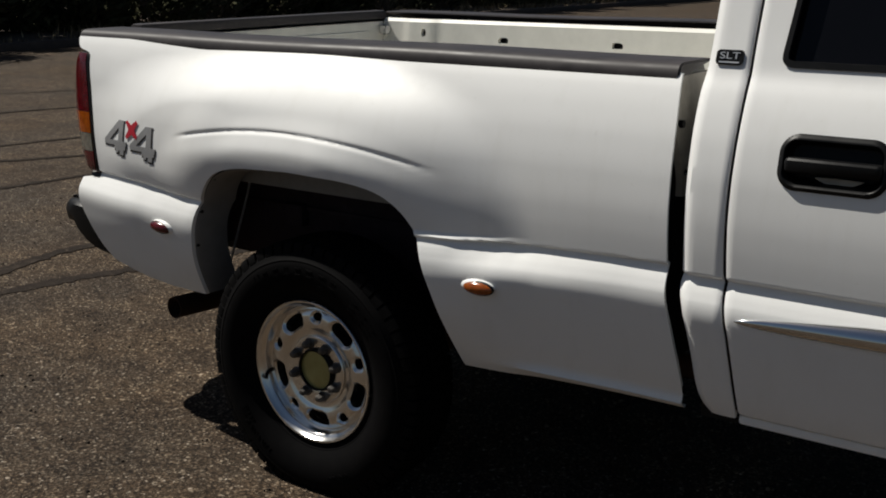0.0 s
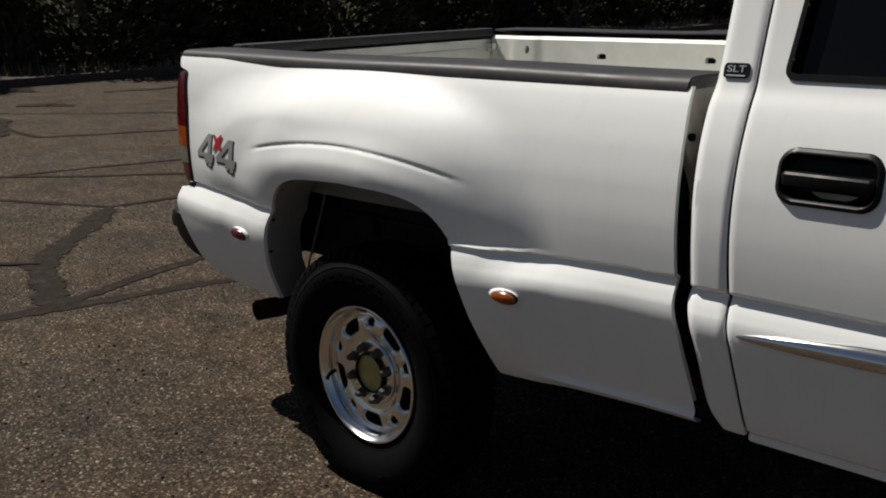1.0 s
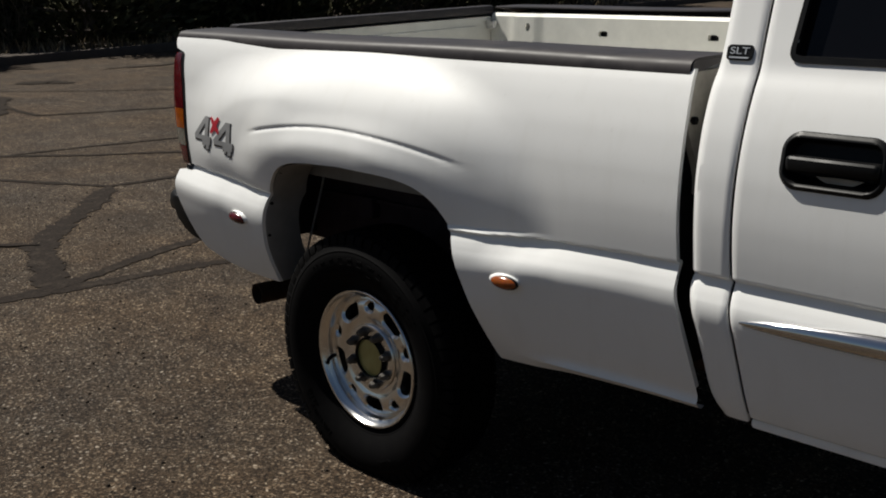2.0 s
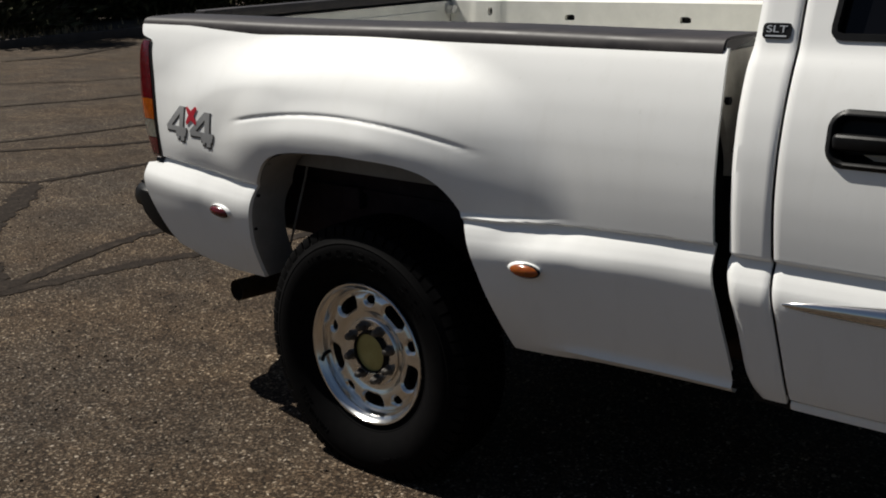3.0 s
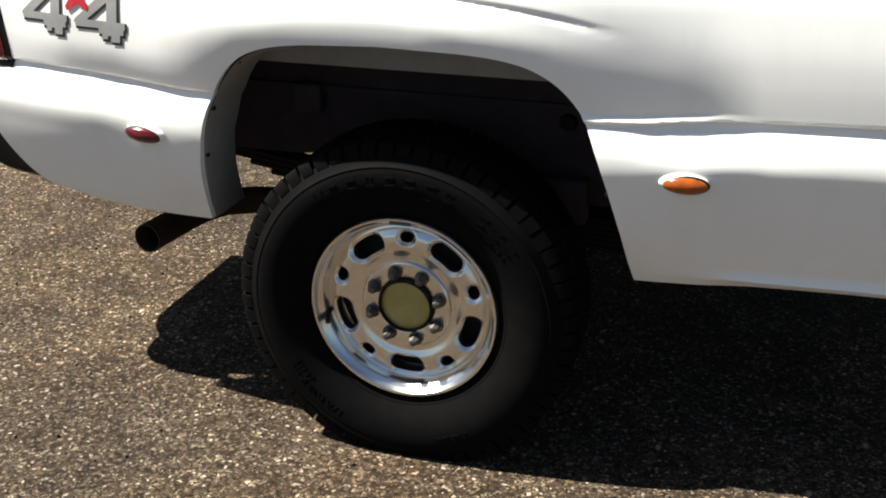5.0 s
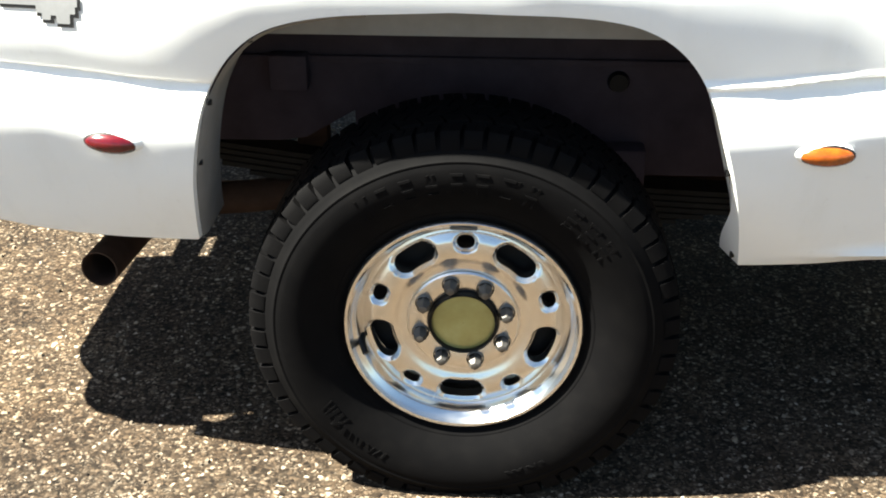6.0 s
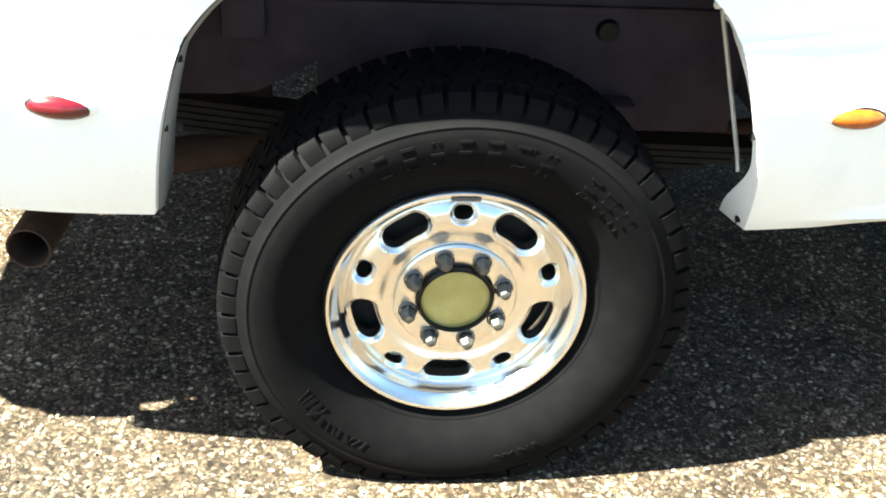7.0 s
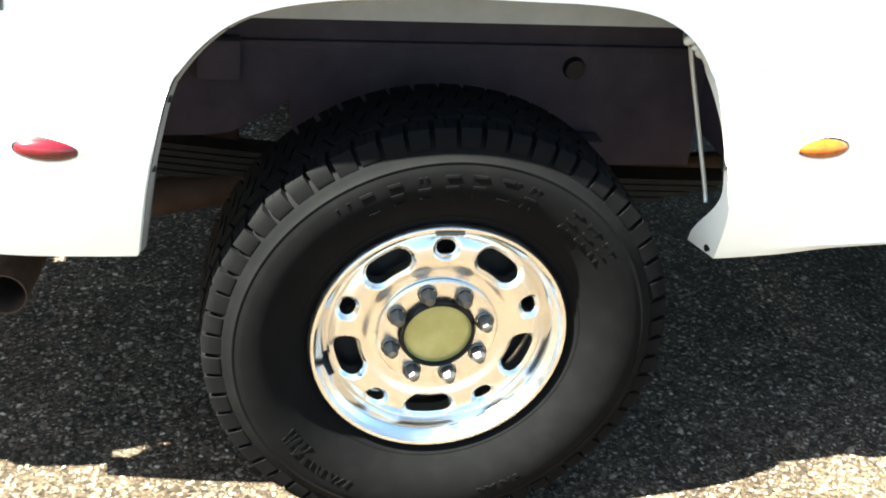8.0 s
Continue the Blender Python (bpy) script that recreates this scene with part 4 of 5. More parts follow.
# ---- rear bumper ----
def bumper_run(x_face, z0, z1, y0, y1, depth, bm=None, span=None):
    """A bumper bar whose ends curve forward round the corner."""
    bm = bm or bmesh.new()
    rings = []
    ys = np.concatenate((np.linspace(y0, y0 + 0.16, 9), np.linspace(y0 + 0.3, y1 - 0.3, 7), np.linspace(y1 - 0.16, y1, 9)))
    low_y, high_y = span or (y0, y1)
    for y in [low_y] * (low_y > y0) + [y for y in ys if low_y <= y <= high_y] + [high_y] * (high_y < y1):
        edge = min(y - y0, y1 - y)
        back = 0.075 * (1 - min(1.0, edge / 0.16)) ** 2
        low = 0.035 * (1 - min(1.0, edge / 0.16)) ** 2
        ring = [(x_face + back + depth, z0 + 0.05), (x_face + back + 0.05, z0 + low), (x_face + back + 0.012, z0 + 0.05 + low), (x_face + back, z0 + 0.10), (x_face + back, z1 - 0.03),
                (x_face + back + 0.012, z1), (x_face + back + depth, z1), (x_face + back + depth, z1 - 0.06)]
        rings.append([bm.verts.new((x, y, z)) for x, z in ring])
    n = len(rings[0])
    for a, b in zip(rings, rings[1:]):
        for k in range(n):
            bm.faces.new((a[k], a[(k + 1) % n], b[(k + 1) % n], b[k]))
    bm.faces.new(rings[0])
    bm.faces.new(rings[-1])
    bmesh.ops.recalc_face_normals(bm, faces=bm.faces)
    return bm


def rear_bumper():
    """The bumper bar in two runs, with a gap beside its middle bridged at the top."""
    bm = bumper_run(-1.335, 0.50, 0.71, 0.20, 2 * MID - 0.20, 0.14, None, (0.20, 0.792))
    bumper_run(-1.335, 0.50, 0.71, 0.20, 2 * MID - 0.20, 0.14, bm, (0.915, 2 * MID - 0.20))
    return box(-1.330, -1.262, 0.793, 0.914, 0.692, 0.709, 0.003, bm)


bumper = part("rear_bumper", rear_bumper(), CHROME, truck, "chrome step bumper with black plastic ends", 40)


def bumper_end():
    bm = bmesh.new()
    rings = []
    for x, z0, z1, y in ((-1.334, 0.662, 0.692, 0.15), (-1.312, 0.640, 0.708, 0.108), (-1.265, 0.628, 0.719, 0.076), (-1.222, 0.645, 0.723, 0.060), (-1.190, 0.606, 0.724, 0.054), (-1.140, 0.570, 0.722, 0.052), (-1.085, 0.549, 0.70, 0.051), (-1.03, 0.540, 0.62, 0.053), (-0.965, 0.538, 0.556, 0.060)):
        rings.append([bm.verts.new(p) for p in ((x, y + 0.03, z0), (x, y, z0 + 0.02), (x, y - 0.006, (z0 + z1) / 2), (x, y, z1 - 0.015), (x, y + 0.02, z1), (x, y + 0.22, z1), (x, y + 0.22, z0))])
    n = len(rings[0])
    for a, b in zip(rings, rings[1:]):
        for k in range(n):
            bm.faces.new((a[k], a[(k + 1) % n], b[(k + 1) % n], b[k]))
    bm.faces.new(rings[0])
    bm.faces.new(rings[-1])
    bmesh.ops.recalc_face_normals(bm, faces=bm.faces)
    return bm


part("rear_sill", box(-1.204, -0.99, 0.118, 2 * MID - 0.118, 0.655, 0.700, 0.006), BLACK, truck)
at_both("bumper_end", bumper_end, BLACK, "black plastic bumper end", bumper, 40)
for k in range(7):
    x = -1.262 + 0.020 * k
    at_both("step_rib", lambda: box(x, x + 0.008, 0.10, 0.40, 0.721, 0.730, 0.002), BLACK, "", bumper)
at_both("clip", lambda: box(-1.088, -1.062, 0.036, 0.056, 0.668, 0.676, 0.002), GAP, "pale grey clip", bumper)
at_both("mounting_tab", lambda: pipe([Vector((-0.992, 0.040, 0.590)), Vector((-0.972, 0.036, 0.566)), Vector((-0.953, 0.040, 0.545))], 0.006, 8), GAP, "pale bent mounting tab", bumper)


# ---- wheel arch and underside ----
def arch_liner():
    """The dull grey liner bolted inside the rear leg of the wheel opening."""
    bm, rings = bmesh.new(), []
    for z in np.concatenate((np.linspace(0.513, 0.90, 22), np.linspace(0.91, 0.967, 12))):
        x, z = arch_rear(z), float(z)
        y = bed_side_y(x, z) + 0.011
        way = Vector((-0.016 - x, 0, max(0.0, 0.66 - z) - 0.45 * step(0.6, 0.95, z))).normalized()
        edge = Vector((x, y, z)) + way * 0.004
        lip, deep = edge + Vector((0, 0.014, 0)) + way * 0.007, edge + Vector((0, 0.128, 0)) + way * 0.010
        rings.append([bm.verts.new(p) for p in (edge, lip, deep, deep - way * 0.004, lip - way * 0.004)])
    for a, b in zip(rings, rings[1:]):
        for k in range(5):
            bm.faces.new((a[k], a[(k + 1) % 5], b[(k + 1) % 5], b[k]))
    bm.faces.new(rings[0])
    bm.faces.new(rings[-1])
    bmesh.ops.recalc_face_normals(bm, faces=bm.faces)
    return bm


at_both("arch_liner", arch_liner, FLANGE, "dull grey plastic arch liner with black bolts")
def arch_inner():
    """The pressed inner panel that shows under the arch's top."""
    return sheet(list(np.arange(-0.50, 0.48, 0.02)), list(np.arange(0.84, 1.03, 0.012)),
                 lambda x, z: min(z - 0.878, 1.02 - z, 0.452 - abs(x + 0.016)), lambda x, z: (x, 0.075 + 0.25 * (1.02 - z) * 0.3, z), lambda x, z: (0, 0.012, 0))


at_both("arch_inner_panel", arch_inner, FLANGE, "dusty grey inner arch panel")


def wheelhouse_wall():
    """The inner wall, its lower edge arched over the axle."""
    points = ((-0.68, 0.58), (-0.40, 0.582), (-0.345, 0.590), (-0.29, 0.622), (-0.243, 0.650), (-0.236, 0.52), (0.54, 0.522), (0.54, 1.02), (-0.68, 1.02))
    return outline_plate(points, 0.007, lambda u, v, d: (u, 0.327 - d, v))


at_both("wheelhouse_wall", wheelhouse_wall, LINER, "dark undercoated wheelhouse wall")
at_both("wheelhouse_top", lambda: box(-0.69, 0.54, 0.095, 0.316, 0.975, 0.99, 0.004), LINER)
at_both("wheelhouse_end", lambda: box(-0.70, -0.682, 0.12, 0.336, 0.60, 1.02, 0.004), LINER)
at_both("wheelhouse_end", lambda: box(0.542, 0.56, 0.12, 0.336, 0.60, 1.02, 0.004), LINER)


def grommet():
    own = bmesh.new()
    bmesh.ops.create_cone(own, cap_ends=True, segments=20, radius1=0.022, radius2=0.018, depth=0.012)
    return join(bmesh.new(), own, Matrix.Translation((0.278, 0.314, 0.720)) @ Matrix.Rotation(math.pi / 2, 4, "X"))


part("grommet", grommet(), BLACK, truck)
at_both("pressed_rib", lambda: box(-0.66, 0.52, 0.308, 0.322, 0.752, 0.766, 0.004), LINER)
at_both("wall_bracket", lambda: box(-0.405, -0.330, 0.285, 0.322, 0.700, 0.772, 0.006), LINER)


def frame_rail():
    """A rail of the frame, raised over the rear axle."""
    section = ((0.56, -0.065), (0.56, 0.065), (0.64, 0.065), (0.64, -0.065))
    xs = np.concatenate((np.arange(-1.25, 1.2, 0.05), np.arange(1.2, 4.21, 0.5)))
    return swept(section, [(x, 0.0, 0.55 + 0.115 * step(-0.85, -0.50, x) * (1 - step(0.45, 0.85, x))) for x in xs])


at_both("frame_rail", frame_rail, STEEL, "dark steel frame rail")
part("axle", pipe(((0, 0.12, 0.368), (0, 0.6, 0.368), (0, 2 * MID - 0.6, 0.368), (0, 2 * MID - 0.12, 0.368)), 0.048, 16), STEEL, truck)


def differential():
    own = bmesh.new()
    bmesh.ops.create_uvsphere(own, u_segments=24, v_segments=14, radius=0.16)
    return join(bmesh.new(), own, Matrix.Translation((0, MID, 0.368)))


part("differential", differential(), STEEL, truck)


def leaf(k):
    half = 0.74 - 0.06 * k
    section = ((0.45, -0.0055), (0.45, 0.0055), (0.515, 0.0055), (0.515, -0.0055))
    path = [(x, 0.0, 0.452 - 0.0145 * k + 0.025 * (x / 0.72) ** 2 - 0.085 * x) for x in np.linspace(-half, half, 17)]
    return swept(section, path)


for k in range(6):
    at_both("leaf_spring", lambda: leaf(k), STEEL)
at_both("spring_clamp", lambda: box(-0.06, 0.06, 0.445, 0.52, 0.37, 0.452, 0.006), RUST)
part("exhaust_pipe", pipe(((1.1, 0.70, 0.36), (0.60, 0.62, 0.365), (0.38, 0.58, 0.42), (0.20, 0.55, 0.455), (0.0, 0.54, 0.462), (-0.20, 0.52, 0.445), (-0.36, 0.47, 0.405), (-0.50, 0.450, 0.392), (-0.60, 0.430, 0.393), (-0.665, 0.380, 0.399), (-0.692, 0.300, 0.405), (-0.700, 0.220, 0.410), (-0.714, 0.060, 0.414)), 0.037, 18, 0.003),
     RUST, truck, "rusty brown exhaust tailpipe")
part("hanger_bracket", box(-0.40, -0.33, 0.50, 0.55, 0.44, 0.60, 0.006), RUST, truck)
part("shock_absorber", pipe(((0.16, 0.40, 0.36), (0.20, 0.42, 0.50), (0.25, 0.46, 0.74)), 0.028, 14), RUST, truck)
part("bump_stop", box(0.20, 0.338, 0.262, 0.312, 0.49, 0.598, 0.008), LINER, truck)
part("brace_rod", pipe(((0.395, 0.095, 0.85), (0.405, 0.10, 0.82), (0.475, 0.095, 0.585), (0.478, 0.085, 0.56)), 0.0042, 8), ROD, truck, "thin zinc brace rod in the wheel arch")
part("brace_rod", pipe(((-0.475, 0.205, 0.86), (-0.486, 0.20, 0.81), (-0.540, 0.152, 0.555), (-0.543, 0.15, 0.535)), 0.0038, 8), ROD, truck, "thin zinc brace rod in the wheel arch")
def sealant():
    """Lumps of pale sealant round the bracket."""
    bm = bmesh.new()
    for x, y, z, r in ((0.375, 0.050, 0.872, 0.011), (0.388, 0.046, 0.860, 0.009), (0.398, 0.044, 0.850, 0.012), (0.408, 0.048, 0.838, 0.008), (0.383, 0.064, 0.866, 0.010)):
        own = bmesh.new()
        bmesh.ops.create_icosphere(own, subdivisions=2, radius=r)
        join(bm, own, Matrix.Translation((x, y, z)) @ Matrix.Rotation(x * 40, 4, "Y") @ Matrix.Diagonal((1.3, 0.8, 0.8, 1)))
    return bm


part("sealant_bead", sealant(), BEDPAINT, truck, "pale lumps of sealant")
part("brace_bracket", box(0.382, 0.414, 0.060, 0.105, 0.850, 0.874, 0.007), FLANGE, truck)


def flange_bolt(x, y, z):
    own = bmesh.new()
    bmesh.ops.create_cone(own, cap_ends=True, segments=8, radius1=0.007, radius2=0.005, depth=0.008)
    return join(bmesh.new(), own, Matrix.Translation((x, y, z)) @ Matrix.Rotation(math.pi / 2, 4, "Y"))


for way, z in ((1, 0.492), (1, 0.690), (-1, 0.690), (-1, 0.800), (-1, 0.915)):
    x = (arch_front if way > 0 else arch_rear)(z)
    x, y = x - 0.007 * way, bed_side_y(x, z) + 0.020
    part("flange_bolt", flange_bolt(x, y, z), BLACK, truck)


# ---- wheel ----
def rim_cut(a, r):
    """Above 0 on the metal of the pierced disc; a: the angle from the top, r: the radius."""
    d = 1.0
    for k in range(5):
        for centre, w, h, radius in ((72 * k + 1, 0.0165, 0.0125, 0.1625), (72 * k + 37, 0.041, 0.0205, 0.1565)):
            da = (math.degrees(a) - centre + 180) % 360 - 180
            u, v = math.radians(da) * radius, r - radius
            if abs(u) > 0.07:
                continue
            dx, dy = max(0.0, abs(u) - (w - h)), v
            d = min(d, math.hypot(dx, dy) - h)
    return d


rim_face = spline(((0.106, 0.004), (0.115, 0.0035), (0.135, -0.0035), (0.150, -0.0055), (0.165, -0.004), (0.178, 0.002), (0.184, 0.006)))


def rim_place(a, r):
    d = rim_cut(a, r)
    y = rim_face(r) + 0.009 * (1 - step(0.0, 0.0085, d)) ** 1.5
    return (r * math.sin(a), y, r * math.cos(a))


def rim_body():
    bm = sheet(list(np.linspace(0, 2 * math.pi, 361)), list(np.linspace(0.106, 0.184, 33)), rim_cut, rim_place, lambda a, r: (0, 0.024, 0))
    turned(((0.184, 0.006), (0.1885, 0.0075), (0.192, 0.004), (0.194, -0.004), (0.196, -0.011), (0.199, -0.016), (0.204, -0.019), (0.208, -0.0245), (0.212, -0.0315), (0.217, -0.0325), (0.2205, -0.029), (0.2225, -0.022), (0.2215, -0.012), (0.212, 0.0), (0.205, 0.06), (0.212, 0.12)), 120, bm=bm)
    turned(((0.106, 0.004), (0.1055, 0.0065), (0.104, 0.0065), (0.1035, -0.001), (0.101, -0.0035), (0.098, -0.004), (0.068, -0.004), (0.064, -0.002), (0.0635, 0.006), (0.02, 0.006)), 96, bm=bm)
    return bm


TYRE_MID = 0.0520


def settle_tyre(bm):
    """Flattens the tyre's foot on the ground and lets it bulge there."""
    for v in bm.verts:
        if v.co.z < -HUB.z + 0.0005:
            v.co.z = -HUB.z + 0.0005
        low = step(-0.22, -HUB.z, v.co.z) if v.co.z < -0.22 else 0.0
        v.co.y = TYRE_MID + (v.co.y - TYRE_MID) * (1 + 0.05 * low)
    return bm


def tyre_body():
    """The carcass, with sidewall ribs."""
    half = [(0.2165, 0.066), (0.222, 0.071), (0.230, 0.078), (0.2375, 0.084), (0.2395, 0.085), (0.241, 0.085), (0.258, 0.097), (0.278, 0.107), (0.300, 0.1125), (0.318, 0.1130), (0.329, 0.1120),
            (0.3335, 0.1112), (0.340, 0.1090), (0.3425, 0.1095), (0.3445, 0.1093), (0.3465, 0.1068), (0.354, 0.1025), (0.364, 0.0960), (0.374, 0.0885), (0.381, 0.080), (0.385, 0.06), (0.387, 0.0)]
    return settle_tyre(turned([(r, TYRE_MID - y) for r, y in half] + [(r, TYRE_MID + y) for r, y in half[::-1][1:]], 160))


def tread_blocks():
    """All the rubber blocks of the tread."""
    mid, count = TYRE_MID, 60
    bm = bmesh.new()

    def block(a0, a1, y0, y1, r0, r1, slant=0.0, lean=0.0):
        vs = []
        for r, inset in ((r0, 0.0), (r1, 0.0008)):
            for y, s in ((y0 + inset, 0.0), (y1 - inset, slant)):
                for a in (a0, a1):
                    rr = r - (lean if y == y0 + inset else 0.0)
                    vs.append(bm.verts.new((rr * math.sin(a + s), y, rr * math.cos(a + s))))
        for f in ((4, 5, 7, 6), (0, 1, 5, 4), (2, 6, 7, 3), (0, 4, 6, 2), (1, 3, 7, 5)):
            bm.faces.new([vs[k] for k in f])

    def shoulder(a0, a1, foot):
        """A lug that wraps down the shoulder, rounded off at its foot."""
        rows = [[bm.verts.new((r * math.sin(a), mid - y, r * math.cos(a))) for a in (a0, a1)]
                for r, y in ((foot, 0.0885), (foot + 0.001, 0.0985), (foot + 0.006, 0.0985), (0.379, 0.0955), (0.388, 0.0925), (0.3925, 0.0885), (0.380, 0.079))]
        for p, q in zip(rows, rows[1:]):
            bm.faces.new((p[0], p[1], q[1], q[0]))
        for side in (0, 1):
            bm.faces.new([row[side] for row in (rows if side else rows[::-1])])

    pitch = 2 * math.pi / count
    for k in range(count):
        a, w = k * pitch, pitch * (0.88 if k % 2 else 0.84)
        for sign in (-1, 1):
            y0, y1 = sorted((mid + sign * 0.0885, mid + sign * 0.056))
            block(a, a + w * 0.45, y0, y1, 0.370, 0.3935, -0.010 * sign, 0.0025 if sign < 0 else 0.0)
            block(a + w * 0.49, a + w * 0.94, y0, y1, 0.370, 0.3935, -0.010 * sign, 0.0025 if sign < 0 else 0.0)
            if sign < 0:
                shoulder(a, a + w * 0.92, 0.3560 if k % 2 else 0.362)
            y0, y1 = sorted((mid + sign * 0.052, mid + sign * 0.021))
            block(a + 0.03, a + 0.03 + w, y0, y1, 0.378, 0.3960, 0.03 * sign)
        block(a + 0.05, a + 0.05 + w, mid - 0.018, mid + 0.018, 0.378, 0.3960, 0.04)
    return settle_tyre(bm)


def sidewall_relief():
    """Raised, unreadable characters moulded into the sidewall."""
    rng, bm, mid = random.Random(5), bmesh.new(), TYRE_MID
    a = math.radians(-36)
    for group, size in ((8, 0.085), (3, 0.080)):
        for _ in range(group):
            for da in (0.0, 0.055):
                raised_bar(bm, mid, a + da, a + da + 0.014, 0.285, 0.325, rng.uniform(-0.015, 0.03))
            for r0 in (0.285, 0.302, 0.3205):
                if rng.random() < 0.72:
                    raised_bar(bm, mid, a, a + 0.065, r0, r0 + 0.0045, 0.0)
            a += size + 0.055
        a += 0.13
    for start, count, r0, r1 in ((math.radians(208), 9, 0.302, 0.318), (math.radians(150), 6, 0.310, 0.316), (math.radians(228), 5, 0.285, 0.312)):
        for k in range(count):
            raised_bar(bm, mid, start + 0.045 * k, start + 0.045 * k + rng.uniform(0.004, 0.025), r0, r1, rng.uniform(-0.03, 0.03))
    return settle_tyre(bm)


side_bulge = spline(((0.241, 0.085), (0.258, 0.097), (0.278, 0.107), (0.300, 0.1125), (0.320, 0.1130), (0.338, 0.1095)))


def raised_bar(bm, mid, a0, a1, r0, r1, lean):
    low, high = [], []
    for a, r, s in ((a0, r0, 0), (a1, r0, 0), (a1, r1, lean), (a0, r1, lean)):
        for d, group in ((-0.001, low), (0.0014, high)):
            y = mid - side_bulge(r) - d
            group.append(bm.verts.new((r * math.sin(a + s), y, r * math.cos(a + s))))
    bm.faces.new(high)
    for k in range(4):
        bm.faces.new((low[k], low[(k + 1) % 4], high[(k + 1) % 4], high[k]))


def nut_mesh():
    bm = bmesh.new()
    turned(((0.0165, 0.0), (0.0165, -0.004), (0.0145, -0.0055)), 24, bm=bm)
    rings = []
    for y, r in ((-0.005, 0.0140), (-0.017, 0.0137), (-0.021, 0.0118), (-0.024, 0.0098), (-0.029, 0.0080), (-0.030, 0.005)):
        rings.append([bm.verts.new((r * math.sin(math.pi / 3 * k), y, r * math.cos(math.pi / 3 * k))) for k in range(6)])
    for a, b in zip(rings, rings[1:]):
        for k in range(6):
            bm.faces.new((a[k], a[(k + 1) % 6], b[(k + 1) % 6], b[k]))
    bm.faces.new(rings[-1])
    return bm


def build_wheel():
    wheel = part("wheel", rim_body(), ALLOY, truck, "polished eight-lug alloy wheel with black tyre", 32)
    wheel.matrix_basis = Matrix.Translation(HUB)
    part("tyre", tyre_body(), RUBBER, wheel, "worn black all-terrain tyre", 30)
    tagged(part("tread", tread_blocks(), RUBBER, wheel, "", 30), kind="stuff")
    tagged(part("sidewall_relief", sidewall_relief(), RUBBER, wheel, "", 30), kind="stuff")
    cap = turned(((0.0005, -0.0075), (0.03, -0.0072), (0.050, -0.0060), (0.0585, -0.0045)), 64)
    part("hub_cap", cap, CAP, wheel, "yellowed plastic hub cap", 50)
    part("cap_ring", turned(((0.0583, 0.0), (0.0588, -0.013), (0.0612, -0.0145), (0.0632, -0.0125), (0.0636, 0.0)), 64), BLACK, wheel)
    first = None
    for k in range(8):
        a = math.radians(6.2 + 22.5 + 45 * k)
        if first is None:
            nut = first = part("lug_nut", nut_mesh(), NUT, wheel, "", 30)
        else:
            nut = new("lug_nut", first.data)
            nut.parent = wheel
        nut.location = (0.0826 * math.sin(a), -0.0035, 0.0826 * math.cos(a))
    stem = pipe(((-0.190, 0.006, -0.040), (-0.189, -0.010, -0.043), (-0.186, -0.022, -0.047), (-0.180, -0.033, -0.057)), 0.005, 10, taper=(0.0075, 0.0065, 0.006, 0.0055))
    part("valve_stem", stem, BLACK, wheel)
    part("rim_clip_weight", box(-0.024, 0.024, -0.0345, -0.028, 0.2045, 0.2110, 0.002), NUT, wheel)
    drum = turned(((0.0, 0.055), (0.165, 0.055), (0.185, 0.062), (0.19, 0.14)), 48)
    part("brake_drum", drum, STEEL, wheel)
    return wheel


wheel = build_wheel()
turn = Matrix.Rotation(math.pi, 4, "Z")
copy_thing(wheel, Matrix.Translation((HUB.x, 2 * MID - HUB.y, HUB.z)) @ turn)
copy_thing(wheel, Matrix.Translation((FRONT_HUB.x, 0.10, HUB.z)))
copy_thing(wheel, Matrix.Translation((FRONT_HUB.x, 2 * MID - 0.10, HUB.z)) @ turn)


# ---- trees and brush along the lot ----
def juniper(seed, height, spread):
    """A dense dark evergreen: tapered trunk with limbs, and a crown of many small sprays."""
    rng = random.Random(seed)
    wood = pipe([(0.08 * math.sin(k + seed), 0.08 * math.cos(k * 1.3), height * 0.85 * k / 7) for k in range(8)], 0.1, 8, taper=[0.13 * (1 - 0.11 * k) for k in range(8)])
    crown = bmesh.new()
    for _ in range(95):
        h = height * (0.02 + 0.95 * rng.random() ** 2.0)
        reach = spread * (0.75 + 0.45 * rng.random()) * (1.05 - (h / height) ** 1.4) * (0.75 + 0.25 * min(1, h / 0.5))
        a = rng.uniform(0, 2 * math.pi)
        tip = Vector((reach * math.cos(a), reach * math.sin(a), max(0.12, h + rng.uniform(-0.15, 0.25))))
        root = Vector((0, 0, max(0.1, h - 0.15)))
        if rng.random() < 0.35:
            pipe((root, root.lerp(tip, 0.55), tip), 0.02, 5, taper=(0.03, 0.018, 0.006), bm=wood)
        for _ in range(44):
            c = root.lerp(tip, 0.35 + 0.68 * rng.random()) + Vector([rng.gauss(0, 0.13 * spread) for _ in range(3)])
            if c.z < 0.03:
                c.z = 0.03 + rng.random() * 0.1
            way = Vector((c.x, c.y, rng.uniform(0.1, 0.9))).normalized() * rng.uniform(0.08, 0.20)
            side = way.cross(Vector([rng.uniform(-1, 1) for _ in range(3)])).normalized() * rng.uniform(0.025, 0.065)
            crown.faces.new([crown.verts.new(p) for p in (c - way * 0.5, c + side, c + way, c - side)])
    return wood, crown


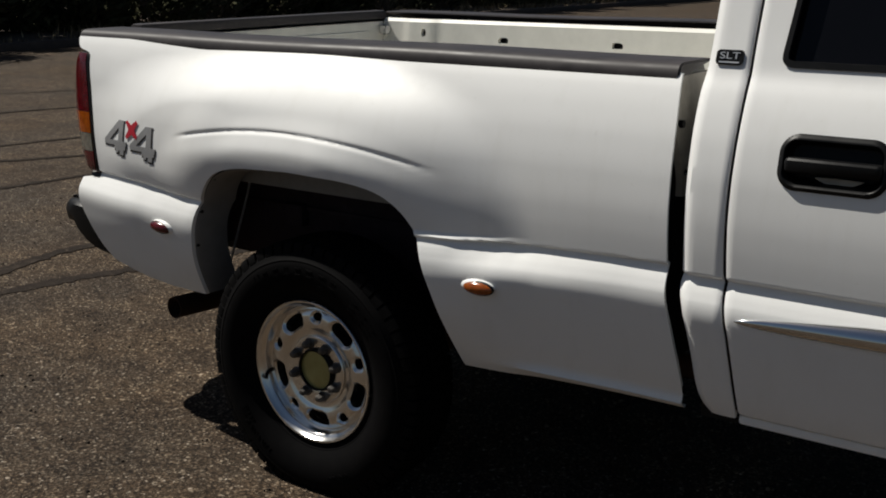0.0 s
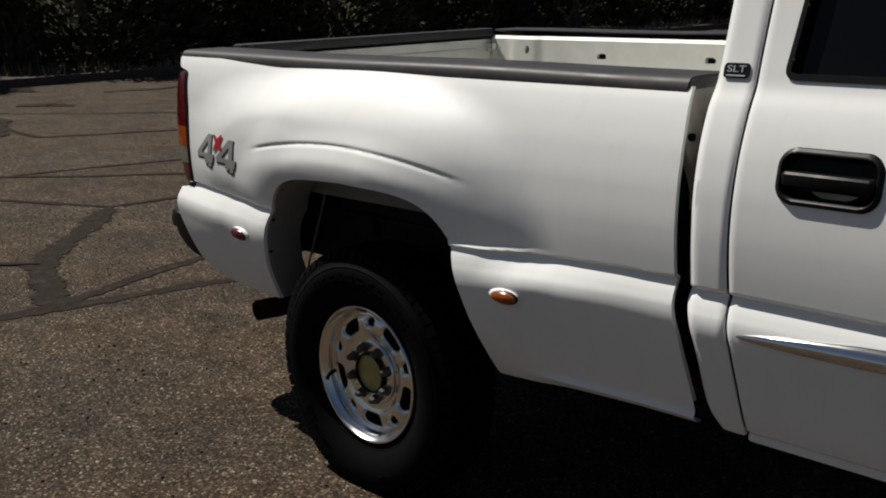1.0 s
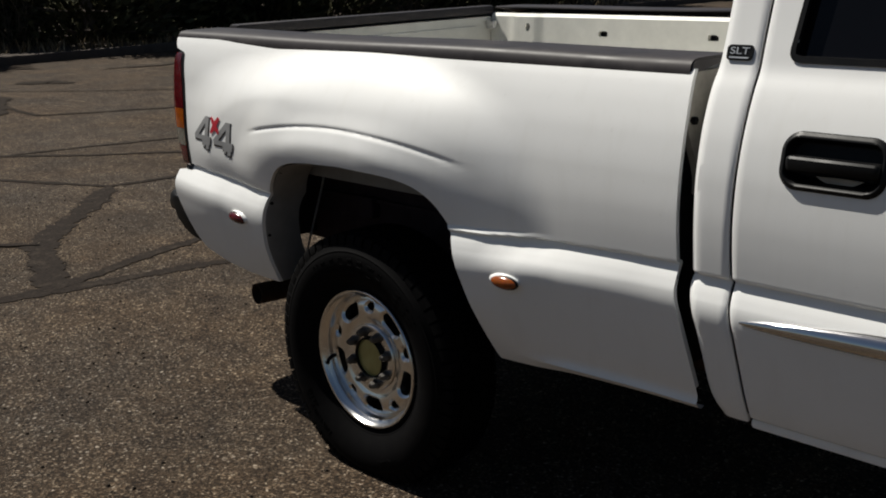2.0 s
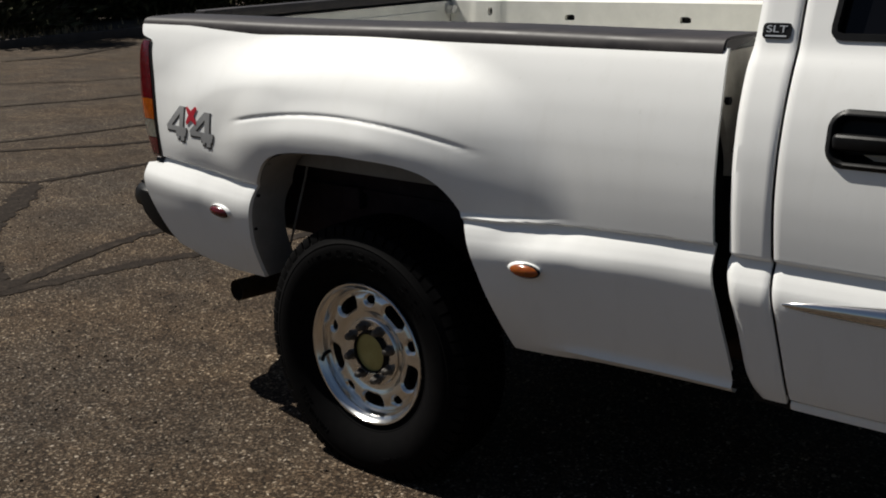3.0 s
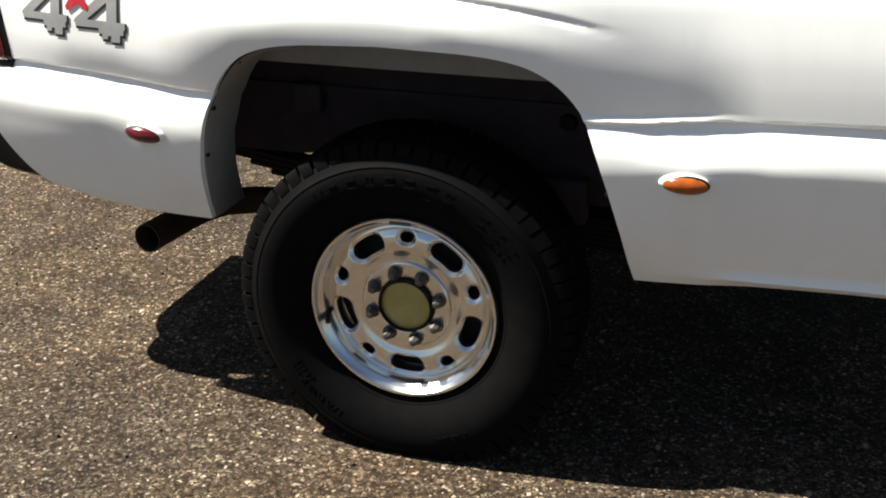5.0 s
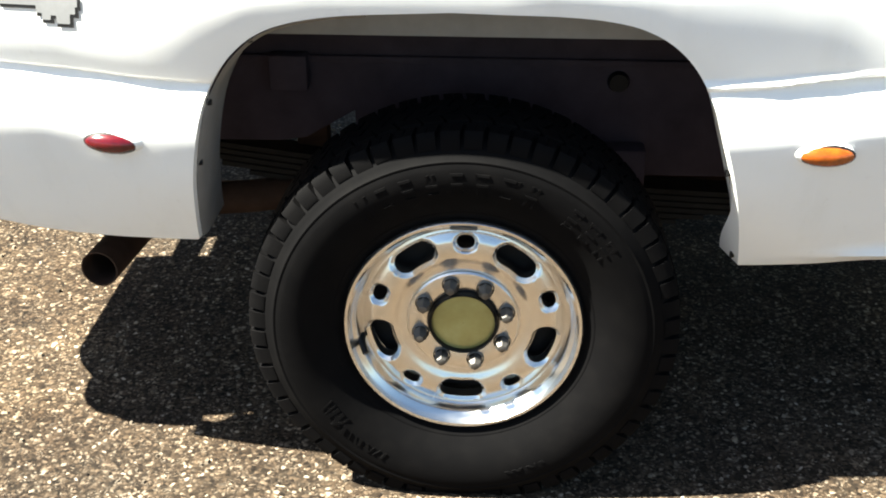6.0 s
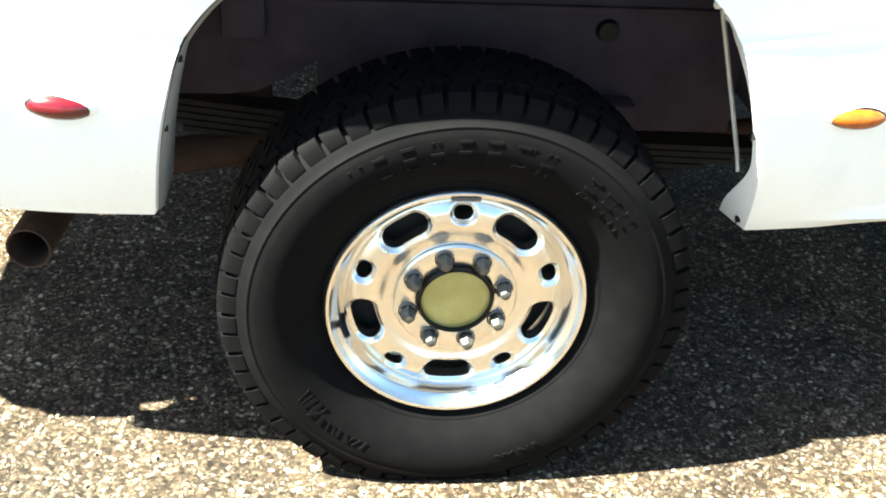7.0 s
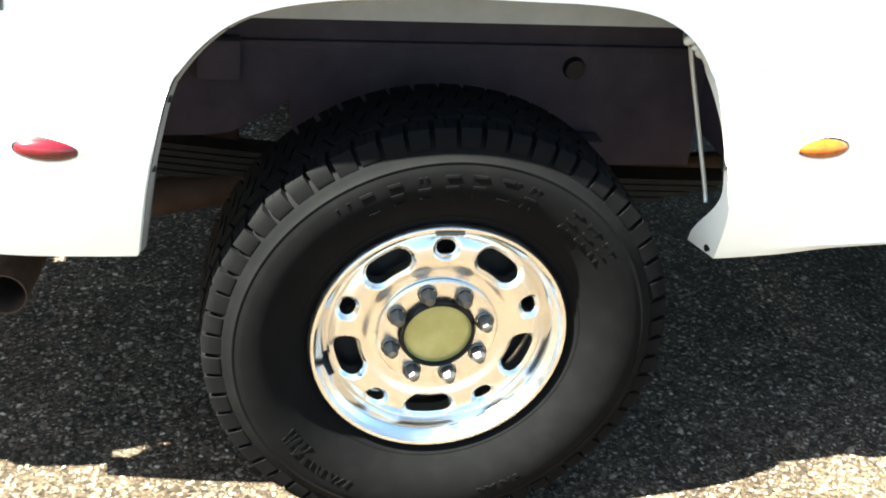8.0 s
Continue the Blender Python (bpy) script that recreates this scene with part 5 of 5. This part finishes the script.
def bush(seed):
    """A bare dry bush of thin branching twigs."""
    rng = random.Random(seed)
    bm = bmesh.new()
    for _ in range(34):
        a, lean = rng.uniform(0, 6.28), rng.uniform(0.2, 1.1)
        p, way = Vector((rng.gauss(0, 0.08), rng.gauss(0, 0.08), 0.0)), Vector((math.cos(a) * lean, math.sin(a) * lean, 1.0)).normalized()
        pts = [p.copy()]
        for _ in range(4):
            way = (way + Vector([rng.gauss(0, 0.22) for _ in range(3)])).normalized()
            p = p + way * rng.uniform(0.14, 0.34)
            pts.append(p.copy())
            if rng.random() < 0.8:
                q = p + (way + Vector([rng.gauss(0, 0.6) for _ in range(3)])).normalized() * rng.uniform(0.15, 0.4)
                pipe((p, p.lerp(q, 0.5) + Vector((0, 0, 0.02)), q), 0.005, 4, taper=(0.006, 0.004, 0.002), bm=bm)
        pipe(pts, 0.01, 5, taper=(0.014, 0.011, 0.008, 0.005, 0.003), bm=bm)
    return bm


kinds = []
for seed, height, spread in ((1, 4.2, 1.25), (2, 5.0, 1.45), (3, 3.4, 1.1), (4, 4.6, 1.6)):
    tree = new("juniper_tree")
    tagged(tree, "dense dark green juniper with branches down to the ground", "tree", "junipers along the lot")
    wood, crown = juniper(seed, height, spread)
    part("trunk", wood, BARK, tree)
    part("crown", crown, LEAF, tree, "", 0)
    kinds.append(tree)
rng = random.Random(21)
spots = []
y = -9.0
while y < 44:
    spots.append((-17.3 - rng.uniform(0, 1.0), y))
    y += rng.uniform(1.2, 2.0)
y = -8.0
while y < 46:
    spots.append((-22.0 - rng.uniform(0, 2.5), y))
    y += rng.uniform(1.7, 2.6)
x = -15.0
while x < 26:
    spots.append((x, 47.0 + rng.uniform(0, 2.0)))
    x += rng.uniform(2.2, 3.4)
for k, (x, y) in enumerate(spots):
    place = Matrix.Translation((x, y, 0.12 + 0.035 * max(0.0, -16 - x) if x < -15.7 else 0.0)) @ Matrix.Rotation(rng.uniform(0, 6.28), 4, "Z")
    if k < len(kinds):
        kinds[k].matrix_basis = place
    else:
        copy_thing(kinds[k % len(kinds)], place)

bushes = [tagged(part("dry_bush", bush(40 + k), DRY, smooth=0), "bare dry bush of tangled pale twigs", "bush", "dry bushes along the kerb") for k in range(3)]
for k in range(16):
    place = Matrix.Translation((-16.6 - rng.uniform(0, 0.9), -6 + 3.1 * k + rng.uniform(-0.6, 0.6), 0.12)) @ Matrix.Rotation(rng.uniform(0, 6.28), 4, "Z") @ Matrix.Scale(1.0, 4)
    if k < 3:
        bushes[k].matrix_basis = place
    else:
        copy_thing(bushes[k % 3], place)


def grass_tufts():
    """Dry grass, fallen twigs and litter under the trees."""
    rng = random.Random(63)
    bm = bmesh.new()
    for _ in range(420):
        x, y = -15.75 - abs(rng.gauss(0, 0.9)), rng.uniform(-9, 44)
        z, tall = 0.11 + 0.035 * max(0.0, -16 - x), rng.uniform(0.06, 0.32)
        for _ in range(rng.randint(9, 22)):
            a, lean = rng.uniform(0, 6.28), rng.uniform(0.1, 0.9)
            foot = Vector((x + rng.gauss(0, 0.10), y + rng.gauss(0, 0.10), z))
            tip = foot + Vector((math.cos(a) * lean, math.sin(a) * lean, 1.0)).normalized() * tall * rng.uniform(0.6, 1.2)
            side = Vector((-math.sin(a), math.cos(a), 0)) * rng.uniform(0.006, 0.016)
            bm.faces.new([bm.verts.new(p) for p in (foot - side, foot + side, tip)])
    return bm


tagged(part("dry_grass", grass_tufts(), STRAW, smooth=0), "dry straw-coloured grass and litter under the trees", "grass", kind="stuff")


def loose_chips():
    """Loose chips and specks lying on the asphalt near the truck."""
    rng = random.Random(77)
    bm = bmesh.new()
    for _ in range(1500):
        x, y = rng.uniform(-5.0, 2.0), rng.uniform(-1.1, 2.4)
        r = rng.uniform(0.003, 0.009)
        base = [bm.verts.new((x + r * rng.uniform(0.7, 1.2) * math.cos(a), y + r * rng.uniform(0.7, 1.2) * math.sin(a), 0.0)) for a in (0.2, 1.5, 2.7, 4.0, 5.2)]
        top = [bm.verts.new((x + (v.co.x - x) * 0.6, y + (v.co.y - y) * 0.6, r * 0.8)) for v in base]
        bm.faces.new(top)
        for k in range(5):
            bm.faces.new((base[k], base[(k + 1) % 5], top[(k + 1) % 5], top[k]))
    return bm


tagged(part("loose_gravel", loose_chips(), PEBBLE, smooth=0), "small loose stone chips scattered over the asphalt", "gravel", kind="stuff")
